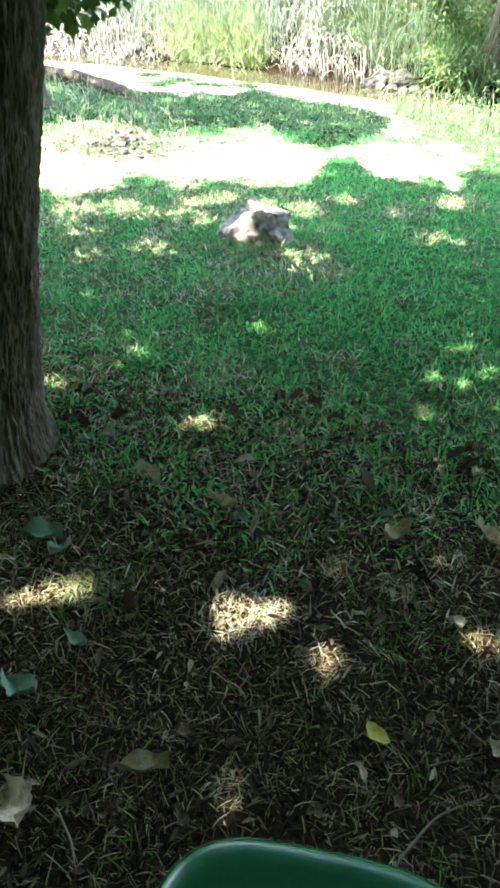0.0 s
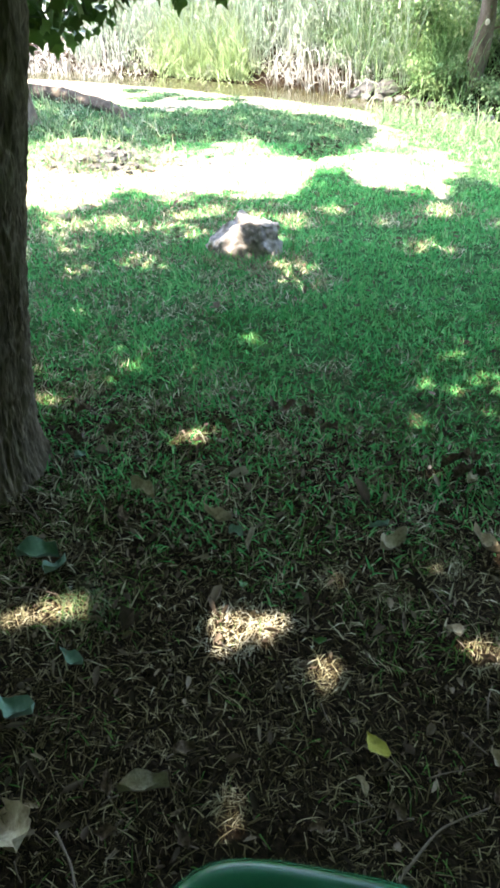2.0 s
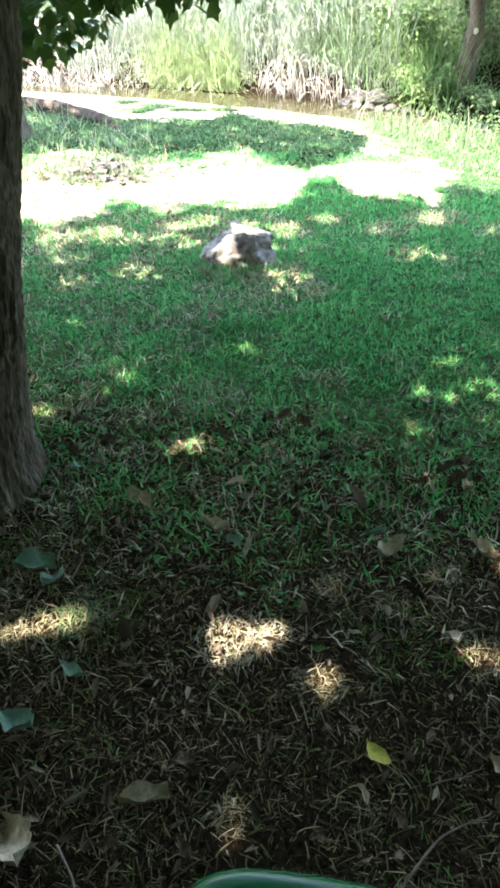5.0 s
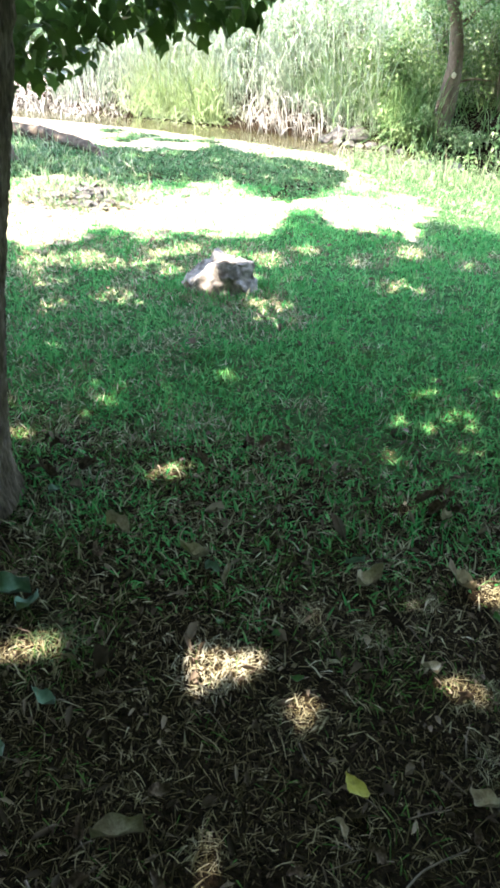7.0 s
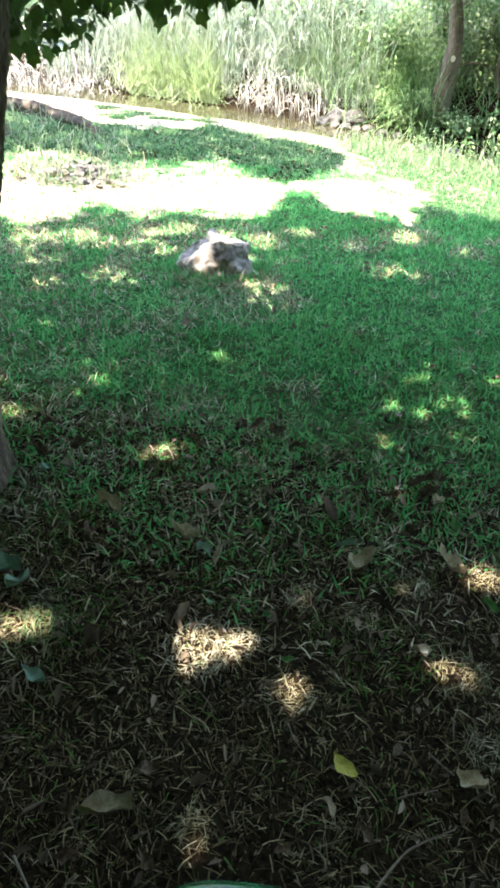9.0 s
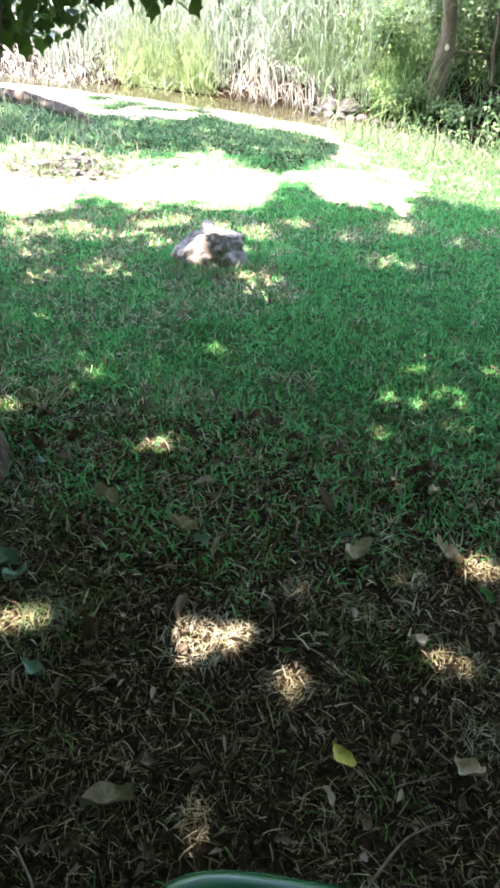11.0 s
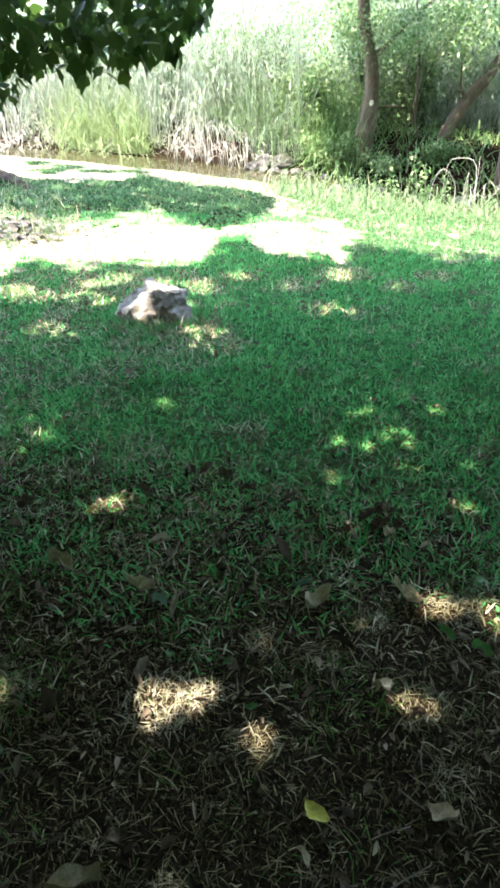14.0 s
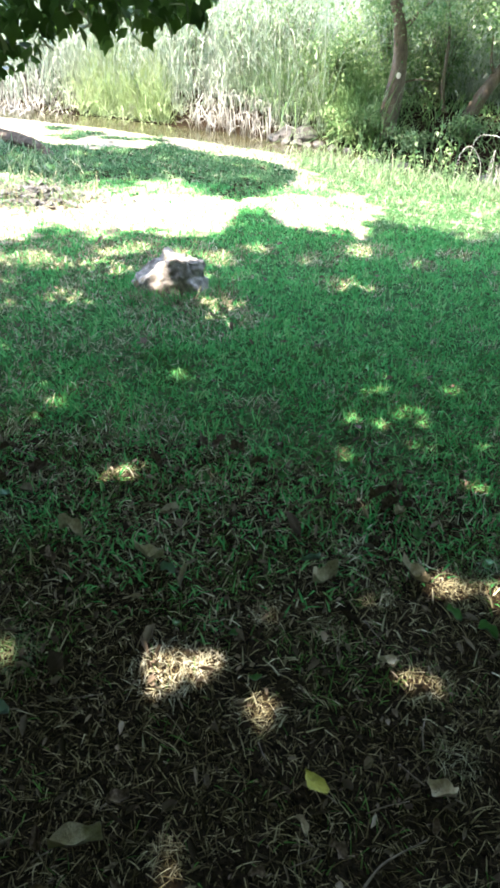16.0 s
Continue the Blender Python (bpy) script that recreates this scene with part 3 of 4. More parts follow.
def waterside_tree(name, at, line, radii, label, boughs, crown_boxes, leaf=0.052, over=None):
    t = empty(name, at, label, "tree")
    pts = bend(line, 7)
    rr = np.interp(np.linspace(0, 1, len(pts)), np.linspace(0, 1, len(radii)), radii)
    v, f = tube(pts, rr, 22, 0.10, at[0])
    link_mesh("trunk", v, f, M_PALEBARK, t, smooth=True)
    for k, (b, r) in enumerate(boughs):
        pts = bend(b, 5)
        v, f = tube(pts, [r * (1 - 0.8 * i / (len(pts) - 1)) + 0.003 for i in range(len(pts))], 8, 0.15, k)
        link_mesh("branch", v, f, M_PALEBARK, t, smooth=True)
    clouds = []
    for cx, cy, cz, sx, sy, sz, count in crown_boxes:
        # clumps of leaves, uneven, with gaps
        clumps = np.stack([uni(cx - sx, cx + sx, count // 45), uni(cy - sy, cy + sy, count // 45), uni(cz - sz, cz + sz, count // 45)], -1)
        pick = RNG.integers(0, len(clumps), count)
        clouds.append(clumps[pick] + RNG.normal(0, 0.11, (count, 3)))
    # Unseen leaves added above the view to shade the far bank and trunks.
    if over is not None:
        leaf_cloud("shade_canopy", over - np.array(at), 0.12, M_BUSH, t)["kind"] = "stuff"
    leaf_cloud("crown", np.concatenate(clouds), leaf, M_BUSH, t, small=True, droop=0.3)["kind"] = "stuff"
    return t


bank_tree = waterside_tree("bank_tree", (2.47, 9.2, -0.15), [(0.01, 0, -0.1), (0.10, 0.0, 0.28), (0.14, 0.0, 0.8), (0.08, 0, 1.2), (-0.03, 0.05, 1.7), (0.0, 0.1, 3.2)],
                           [0.14, 0.115, 0.085, 0.07, 0.065, 0.05], "slender grey tree on the far bank with a pale cut scar",
                           [([(0.1, 0, 1.1), (0.25, 0.0, 1.24), (0.42, 0.0, 1.41), (0.7, 0.1, 1.63), (1.1, 0.2, 1.9)], 0.032), ([(0.1, 0, 0.55), (0.35, -0.03, 0.62), (0.6, 0, 0.6)], 0.014),
                            ([(0, 0.05, 1.8), (-0.4, 0.1, 2.3), (-0.9, 0.2, 2.9)], 0.03)],
                           [(0.9, 0.3, 1.6, 1.2, 0.7, 0.55, 4200), (-0.3, 0.5, 1.0, 0.35, 0.4, 0.8, 1900), (0.4, 0.5, 3.0, 1.6, 0.9, 0.8, 1800), (0.75, 0.5, 0.9, 0.5, 0.3, 0.45, 1200)])
scar = bmesh.new()
bmesh.ops.create_uvsphere(scar, u_segments=14, v_segments=8, radius=0.034)
bmesh.ops.scale(scar, vec=(0.8, 0.35, 1.0), verts=scar.verts)
bmesh.ops.translate(scar, vec=(0.125, -0.088, 0.66), verts=scar.verts)
part("scar", scar, M_WOUND, bank_tree, "pale cut branch scar", True)
leaning_tree = waterside_tree("leaning_tree", (3.3, 9.0, -0.15), [(0, 0, -0.1), (0.22, 0.0, 0.38), (0.43, 0.0, 0.72), (0.74, 0.05, 1.1), (1.7, 0.4, 2.4)], [0.085, 0.08, 0.07, 0.065, 0.05],
                              "dark leaning tree over the creek bank", [([(0.4, 0.0, 0.68), (0.3, -0.03, 0.85), (0.28, 0, 1.1)], 0.022), ([(0, 0.1, 0.0), (-0.13, 0.2, 0.5), (-0.12, 0.3, 1.05), (-0.2, 0.4, 1.7)], 0.03)],
                              [(0.5, 1.2, 1.5, 1.5, 0.6, 0.7, 4200), (0.1, -0.3, 1.45, 1.0, 0.4, 0.17, 2200), (1.2, 0.3, 2.6, 1.8, 1.0, 0.6, 1500), (0.2, 0.9, 0.6, 1.3, 0.3, 0.35, 1800)], over=crown_places(36000, (1.6, 7.5, 5.5, 12.5), 2.0, 3.2, 2))
edge_tree = waterside_tree("edge_tree", (3.86, 7.95, -0.3), [(0, 0, -0.1), (-0.02, 0, 0.4), (0.03, 0.05, 1.0), (0.1, 0.1, 2.6)], [0.12, 0.10, 0.09, 0.07],
                           "grey tree trunk at the water's edge", [([(0, 0, 0.9), (0.3, 0.2, 1.3), (0.8, 0.5, 2.0)], 0.03)], [(0.7, 0.6, 2.3, 1.2, 0.9, 0.7, 3500)])



def gz1(x, y):
    return float(ground_z(np.array([x]), np.array([y]))[0])


def bush(at, label, size, count, leaf, stems=7, group="waterside bushes"):
    t = empty("bush", at, label, "bush", group)
    rnd = random.Random(at[0] * 31)
    clumps = []
    for k in range(stems):
        a, r = 6.283 * k / stems + rnd.uniform(-0.3, 0.3), rnd.uniform(0.3, 0.9)
        end = (math.cos(a) * size[0] * r, math.sin(a) * size[1] * r, size[2] * rnd.uniform(0.55, 1.0))
        pts = bend([(0, 0, -0.05), (end[0] * 0.3, end[1] * 0.3, end[2] * 0.5), end], 4)
        v, f = tube(pts, np.linspace(0.012, 0.003, len(pts)), 6, 0.1, k)
        link_mesh("stem", v, f, M_PALEBARK, t, smooth=True)
        clumps += [pts[i] for i in (3, 5, 7, 8)]
    c = np.array([tuple(p) for p in clumps])
    p = c[RNG.integers(0, len(c), count)] + RNG.normal(0, 1, (count, 3)) * np.array([size[0] * 0.22, size[1] * 0.22, size[2] * 0.16])
    p[:, 2] = np.maximum(p[:, 2], 0.02)
    leaf_cloud("foliage", p, leaf, M_BUSH, t, small=True, droop=0.2)["kind"] = "stuff"
    return t


BANK_BUSHES = [(2.0, 9.85, (0.4, 0.3, 0.9), 2600), (3.35, 9.75, (0.5, 0.3, 1.25), 2600), (2.75, 10.1, (0.6, 0.3, 1.3), 2800), (3.4, 10.5, (0.7, 0.4, 1.5), 2600), (4.4, 10.2, (0.7, 0.5, 1.5), 2600), (4.9, 8.7, (0.5, 0.5, 0.8), 2200),
    (5.4, 9.3, (0.8, 0.6, 1.6), 2600), (1.75, 10.1, (0.35, 0.3, 0.8), 1500)]
LOW_BUSHES = [(2.75, 8.75, (0.3, 0.2, 0.22), 1000), (3.3, 8.55, (0.4, 0.2, 0.25), 1100), (2.25, 9.05, (0.22, 0.2, 0.4), 1000), (1.98, 9.3, (0.22, 0.2, 0.42), 900)]
for bx0, by0, sz, cnt in BANK_BUSHES + LOW_BUSHES:
    bush((bx0, by0, float(ground_z(np.array([bx0]), np.array([by0]))[0])), "leafy green bush on the far bank of the creek", sz, cnt, 0.044)

for bx0, by0, sz, cnt in [(0.95, 10.75, (0.4, 0.3, 1.25), 1500), (1.35, 10.55, (0.4, 0.3, 1.35), 1700), (1.65, 10.3, (0.35, 0.3, 1.2), 1500), (0.3, 11.2, (0.5, 0.3, 1.3), 1500), (-0.5, 12.1, (0.6, 0.3, 1.4), 1500), (1.1, 11.4, (0.6, 0.4, 1.6), 1800)]:
    bush((bx0, by0, gz1(bx0, by0)), "pale leafy shrub standing among the reeds", sz, cnt, 0.04, group="shrubs in the reeds")

# ---- far bank ----


def scatter(count, box, rule):
    x, y = uni(box[0], box[1], count), uni(box[2], box[3], count)
    k = rule(x, y)
    return np.stack([x[k], y[k]], -1)


def reed_bed(name, label, count, box, rule, lo, hi, mat, width=0.014, lean=0.16, bows=(0.15, 0.5, 0.9, 1.2)):
    xy = scatter(count, box, rule)
    n = len(xy)
    ob = blades(name, xy, ground_z(xy[:, 0], xy[:, 1]) - 0.02, uni(lo, hi, n), width * uni(0.6, 1.4, n), np.abs(RNG.normal(0, lean, n)), mat, 4, bows)
    return tagged(ob, label, "reeds", kind="stuff")


def far_bank(lo, hi):
    return lambda x, y: (lambda d: (d > lo) & (d < hi))(creek_distance(x, y))



def reed_leaves():
    """Loose bent leaves and plumes all through the reeds."""
    xy = scatter(95000, (-2.6, 4.5, 8, 14), lambda x, y: far_bank(0.6, 3.0)(x, y) & ((x < 1.8) | (creek_distance(x, y) > 1.4)))
    n = len(xy)
    z = ground_z(xy[:, 0], xy[:, 1]) + 1.6 * RNG.random(n) ** 0.8
    ob = blades("reed_leaves", xy, z, uni(0.06, 0.22, n), uni(0.005, 0.012, n), RNG.normal(0.5, 0.6, n), M_REED, 3, (0.3, 0.8, 1.4))
    return tagged(ob, "bent pale leaves and plumes among the reeds", "reeds", kind="stuff")


reed_bed("reed_bed", "tall pale green reeds along the far bank", 62000, (-2.6, 9, 6, 15), lambda x, y: far_bank(0.55, 3.6)(x, y) & ((x < 1.9) | (creek_distance(x, y) > 2.2)) & ~((x > 0.35) & (x < 1.3) & (creek_distance(x, y) < 0.75)) & (wobble(x, y, 3.1) + 0.8 * wobble(x, y, 8) > -0.9), 0.5, 1.65, M_REED, 0.0085, 0.26, (0.1, 0.3, 0.5, 0.7))
reed_leaves()
reed_bed("dry_bank_grass", "bleached low grass and dead stalks on the far bank", 20000, (-6.5, -1.2, 10.5, 16), lambda x, y: far_bank(0.45, 4.0)(x, y) | (far_bank(-0.12, 0.5)(x, y) & (x < -1.7 + 0.3 * wobble(x, y, 5))), 0.12, 0.5, M_DEADREED, 0.011, 1.0)
reed_bed("bright_reeds", "bright yellow-green young reeds by the water", 9500, (-1.3, -0.05, 10.6, 12.6), lambda x, y: far_bank(0.4, 1.5)(x, y) & (wobble(x, y, 6) + wobble(x, y, 13) > -0.8), 0.12, 0.9, M_REEDBRIGHT, 0.008, 0.5)
reed_bed("bank_reeds", "green reeds at the water's edge", 8000, (1.1, 2.5, 8.6, 11), lambda x, y: far_bank(0.8, 1.6)(x, y) | (far_bank(0.5, 1.3)(x, y) & (x > 2.0)), 0.25, 1.0, M_REEDGREEN, 0.009, 0.4)
reed_bed("bank_undergrowth", "dark green undergrowth covering the shaded far bank", 9000, (1.9, 7, 5.5, 11), far_bank(0.33, 1.7), 0.08, 0.36, M_REEDGREEN, 0.016, 0.6)
reed_bed("far_thicket", "dense green thicket closing the view behind the reeds", 26000, (-26, 26, 6, 34), far_bank(3.4, 12), 2.4, 4.6, M_BUSH, 0.05, 0.16, (0.08, 0.3, 0.5))
# Out-of-view screen of tall blades, added to keep sky light off the ground.
reed_bed("light_block_thicket", "unseen dark green thicket added behind and beside the lawn to block sky light", 42000, (-22, 26, -24, 9), lambda x, y: (np.hypot((x - 0.8) / 8.5, (y - 0.5) / 7.5) > 1) & ((x > 0) | (y < -3.5) | (x < -11)) & (creek_distance(x, y) < -2.5) & ~((np.abs(x) < 0.75 * y) & (y > 0)), 5.0, 10.0, M_LEAF, 0.3, 0.09, (0.05, 0.12, 0.22))


def dead_reed_clump(at, label, count, spread, height, arch, thick=1.0, turn=0.0):
    t = empty("dead_reed_clump", at, label, "reeds", "dead reed clumps")
    t.rotation_euler = (0, 0, radians(turn))
    for k in range(count):
        a = random.uniform(-spread, spread)
        h = height * random.uniform(0.25, 1.2) * (1 - 0.4 * (a / spread) ** 2)
        way = random.choice((-2.9, -1.6, -0.3)) + random.gauss(0, 0.45)
        reach = arch * random.uniform(0.25, 1.7)
        dx, dy = math.cos(way) * reach, math.sin(way) * reach
        b = random.uniform(-0.25, 0.3)
        kink = random.uniform(0.45, 0.9)
        fall = random.choice((-0.1, 0.05, 0.5, 0.8))
        pts = [(a, b, -0.06), (a + 0.2 * dx + random.uniform(-0.05, 0.05), b + 0.2 * dy, h * kink), (a + 0.6 * dx, b + 0.6 * dy, h), (a + dx, b + dy + random.uniform(-0.06, 0.06), h * random.uniform(0.3, 0.9)),
               (a + 1.15 * dx + random.uniform(-0.05, 0.05), b + 1.15 * dy, h * fall)]
        path = bend(pts, 3) if k % 3 else [Vector(p) + Vector((random.uniform(-0.05, 0.05), 0, random.uniform(-0.04, 0.04))) for p in pts]
        v, f = tube(path, list(np.linspace(random.uniform(0.004, 0.009) * thick, 0.002 * thick, len(path))), 5)
        link_mesh("stalk", v, f, M_DEADREED, t, smooth=True)
    return t


dead_reed_clump((0.82, 9.98, -0.26), "collapsed heap of bleached dead reed stalks over the water", 80, 0.6, 0.44, 0.28, 0.75, -40)
dead_reed_clump((3.12, 7.05, -0.22), "bent dry reed stalks on the near bank", 11, 0.22, 0.42, 0.2, 0.7)
dead_reed_clump((-0.62, 11.1, -0.28), "small tuft of bleached dead reeds at the water", 26, 0.1, 0.16, 0.1)


def boulder(name, at, lobes, mat, label, category="rock", group="", seed=0.0, detail=4, cuts=16, turn=0.0, faces=(), clefts=()):
    """A broken rock: one ball or more, cut by many planes, then roughened. lobes: (offset, half sizes)."""
    bm = bmesh.new()
    for k, (off, size) in enumerate(lobes):
        made = bmesh.ops.create_icosphere(bm, subdivisions=detail, radius=1.0)["verts"]
        rnd = random.Random(seed + k)
        planes = []
        for _ in range(cuts):
            n = Vector((rnd.gauss(0, 1), rnd.gauss(0, 1), rnd.gauss(0.25, 0.8))).normalized()
            planes.append((n, rnd.uniform(0.62, 0.93)))
        for v in made:
            p = v.co.copy()
            for n, d in planes:
                over = p.dot(n) - d
                if over > 0:
                    p -= n * over * 0.92
            q = p + Vector((seed + 3 * k, seed * 0.7, 0))
            p *= 1 + 0.10 * noise.noise(q * 2.2) + 0.07 * noise.noise(q * 5) + 0.045 * noise.noise(q * 13) - 0.05 * max(0, 0.12 - abs(noise.noise(q * 1.7))) / 0.12
            p = Vector((p.x * size[0] + off[0], p.y * size[1] + off[1], p.z * size[2] + off[2]))
            for n, d in faces:
                n = Vector(n).normalized()
                over = p.dot(n) - d * (1 + 0.12 * noise.noise(q * 3 + n * 5))
                if over > 0:
                    p -= n * over * 0.93
            for n, d, w, deep in clefts:
                near = (p.dot(Vector(n).normalized()) - d + 0.03 * noise.noise(q * 2.5)) / w
                p -= p.normalized() * deep * math.exp(-near * near)
            v.co = p + (0.011 if clefts else 0.007) * noise.noise_vector(q * 7)
    ob = part(name, bm, mat, smooth=detail > 4)
    ob.matrix_world = pose(*at, 0, 0, turn)
    return tagged(ob, label, category, group)


boulder("boulder", (0.0, 3.66, -0.02), [((0.01, 0.02, 0.0), (0.225, 0.19, 0.26))], M_ROCK, "rough grey limestone boulder half sunk in the grass", seed=31, detail=5, cuts=14,
        faces=[((-0.61, -0.05, 0.79), 0.155), ((-0.1, 0.1, 1.0), 0.212), ((0.37, 0.0, 0.93), 0.232), ((1.0, -0.1, 0.15), 0.19), ((-0.1, -0.8, 0.6), 0.125), ((0.55, -0.65, 0.5), 0.165), ((-0.75, -0.6, 0.25), 0.155), ((0.15, -0.35, 0.92), 0.185)],
        clefts=[((0.9, 0.35, 0.1), 0.0, 0.026, 0.026), ((0.5, -0.3, -0.8), 0.0, 0.014, 0.016), ((1.0, -0.2, 0.3), 0.11, 0.014, 0.018)])
random.seed(5)
for x, y, s, m in [(1.28, 9.62, 0.13, 1), (1.43, 9.68, 0.17, 1), (1.62, 9.6, 0.18, 1), (1.38, 9.42, 0.08, 0), (1.5, 9.36, 0.09, 0), (1.63, 9.3, 0.07, 0), (1.76, 9.28, 0.1, 0),
                   (1.9, 9.1, 0.08, 0), (2.05, 8.95, 0.07, 1), (1.85, 8.5, 0.05, 0), (2.05, 8.3, 0.09, 0), (2.2, 8.25, 0.11, 1), (2.35, 8.1, 0.06, 0), (2.5, 8.15, 0.08, 1), (3.2, 7.5, 0.12, 1), (2.75, 7.75, 0.07, 1)]:
    z = float(ground_z(np.array([x]), np.array([y]))[0])
    boulder("creek_stone", (x, y, max(z, WATER_Z) + s * 0.15), [((0, 0, 0), (s, s * random.uniform(0.7, 1), s * random.uniform(0.5, 0.75)))], M_DARKROCK if m else M_RUBBLE,
            "dark wet stone at the creek's edge" if m else "grey stone at the creek's edge", "stone", "creek stones", random.uniform(0, 50), 3, 14, random.uniform(0, 180))
for x, y, s in [(-1.06, 5.3, 0.09), (-0.95, 5.26, 0.08), (-0.82, 5.3, 0.085), (-1.0, 5.5, 0.10), (-1.17, 5.45, 0.1), (-0.86, 5.48, 0.07), (-1.1, 5.7, 0.08)]:
    boulder("rubble_stone", (x, y, -0.012), [((0, 0, 0), (s, s * 0.8, s * 0.62)), ((s * 0.5, -s * 0.3, 0), (s * 0.6, s * 0.5, s * 0.4))], M_RUBBLE, "rough grey-brown stone in a heap of dead leaves", "stone", "stones in the grass", random.uniform(0, 50), 3, 12, random.uniform(0, 180))
n = 520
p = np.stack([RNG.normal(-1.0, 0.27, n), RNG.normal(5.5, 0.2, n)], -1)
p = np.c_[p, 0.02 + 0.09 * RNG.random(n) * np.exp(-((p[:, 0] + 0.98) ** 2 + (p[:, 1] - 5.42) ** 2) / 0.03)]
heap = leaf_cloud("leaf_heap", p, 0.05, M_RUBBLE, None)
tagged(heap, "heap of grey-brown dead leaves round the stones", "leaves", kind="stuff")

log = empty("fallen_log", (-1.7, 7.7, -0.02), "weathered brown fallen log, darkened to paint its shade, half buried in the bank", "log")
pts = bend([(-1.3, 0.9, -0.02), (-0.6, 0.6, 0.03), (0, 0.1, 0.04), (0.45, -0.45, 0.03), (0.66, -0.75, -0.03)], 6)
v, f = tube(pts, np.linspace(0.085, 0.045, len(pts)), 24, 0.55, 2.0)
link_mesh("trunk", v, f, M_LOG, log, smooth=True)

# ---- plastic chair ----
chair = empty("plastic_chair", (0.105, 0.219, 0), "glossy dark green moulded plastic chair on the dry grass", "chair")
chair.rotation_euler = (0, 0, radians(-10))


def sheet(name, rows, cols, shape, thick, parent):
    v = [shape(i / rows, k / cols) for i in range(rows + 1) for k in range(cols + 1)]
    f = [(i * (cols + 1) + k, i * (cols + 1) + k + 1, (i + 1) * (cols + 1) + k + 1, (i + 1) * (cols + 1) + k) for i in range(rows) for k in range(cols)]
    ob = link_mesh(name, v, f, M_PLASTIC, parent, smooth=True)
    so = ob.modifiers.new("thickness", "SOLIDIFY")
    so.thickness, so.offset = thick, -1
    return ob


def seat_shape(u, w):
    # a square mapped on a rounded square, the rim rolled over and down
    a, b = 2 * w - 1, 2 * u - 1
    m = max(abs(a), abs(b))
    p = 4.2
    norm = (abs(a) ** p + abs(b) ** p) ** (1 / p) or 1
    k = m / norm if norm else 1
    r = m
    inner = min(r / 0.86, 1.0)
    x, y = a * k / max(m, 1e-6) * inner * 0.175, b * k / max(m, 1e-6) * inner * 0.185
    roll = max(0, (r - 0.86) / 0.14) * math.pi / 2
    dx, dy = a * k / max(m, 1e-6), b * k / max(m, 1e-6)
    x += dx * 0.03 * math.sin(roll)
    y += dy * 0.03 * math.sin(roll) + (0.008 * (1 - a * a) if b > 0 else 0) * inner
    return (x, y, 0.43 - 0.03 * (1 - math.cos(roll)) - 0.02 * (1 - inner ** 2))


sheet("seat", 56, 56, seat_shape, 0.004, chair)
sheet("backrest", 24, 24, lambda u, w: ((w - 0.5) * (0.40 - 0.05 * u), -0.20 - 0.08 * u - 0.03 * (1 - (2 * w - 1) ** 2), 0.42 + 0.40 * u - 0.05 * u * abs(2 * w - 1) ** 4), 0.005, chair)
for sx in (-1, 1):
    for sy in (-1, 1):
        pts = [(sx * 0.145, sy * 0.145, 0.42), (sx * 0.165, sy * 0.165, 0.0)]
        v, f = tube(bend(pts, 4), [0.026, 0.025, 0.023, 0.021, 0.019], 10)
        link_mesh("leg", v, f, M_PLASTIC, chair, smooth=True)

# ---- leaves and twigs lying on the ground ----


def curled_leaf(length, width, curl, lobes, seed):
    """A leaf with a pointed tip, wavy rim and curl; lies in xy with its tip at +y."""
    v, f = [], []
    rows, cols = 18, 8
    rnd = random.Random(seed)
    tw = rnd.uniform(-0.6, 0.6)
    for i in range(rows + 1):
        u = i / rows
        half = width * 0.5 * (math.sin(math.pi * min(1, u ** 0.75)) ** 0.7 + 0.02) * (1 + lobes * (0.3 * math.sin(u * 9 + seed) + 0.9 * noise.noise(Vector((u * 7, seed * 3.1, 0)))))
        for k in range(cols + 1):
            w = 2 * k / cols - 1
            z = curl * length * (0.35 * w * w + 0.25 * math.sin(3 * u + seed) + 0.12 * w * math.sin(9 * u + seed)) + tw * curl * w * u * length * 0.5
            rag = 1 + lobes * 0.5 * noise.noise(Vector((u * 11, w * 1.5 + seed, 4))) * abs(w)
            v.append((half * w * rag + 0.08 * length * math.sin(2.5 * u + seed), length * (u - 0.5), z + 0.05 * length * curl))
    for i in range(rows):
        for k in range(cols):
            a = i * (cols + 1) + k
            f.append((a, a + 1, a + cols + 2, a + cols + 1))
    return v, f


def fallen_leaf(at, length, width, mat, label, turn=0.0, lift=0.03, curl=0.6, lobes=0.3, seed=1, tilt=(0, 0)):
    t = empty("fallen_leaf", (at[0], at[1], gz1(*at) + lift), label, "leaf", "fallen leaves")
    t.rotation_euler = (radians(tilt[0]), radians(tilt[1]), radians(turn))
    v, f = curled_leaf(length, width, curl, lobes, seed)
    link_mesh("blade", v, f, mat, t, smooth=True)
    pts = [(0, -length * 0.5, 0.05 * length * curl), (0.003, -length * 0.7, 0.004), (0.008, -length * 0.85, 0.0)]
    v, f = tube(bend(pts, 3), [0.0014] * 7, 5)
    link_mesh("stalk", v, f, M_TWIG, t, smooth=True)
    return t

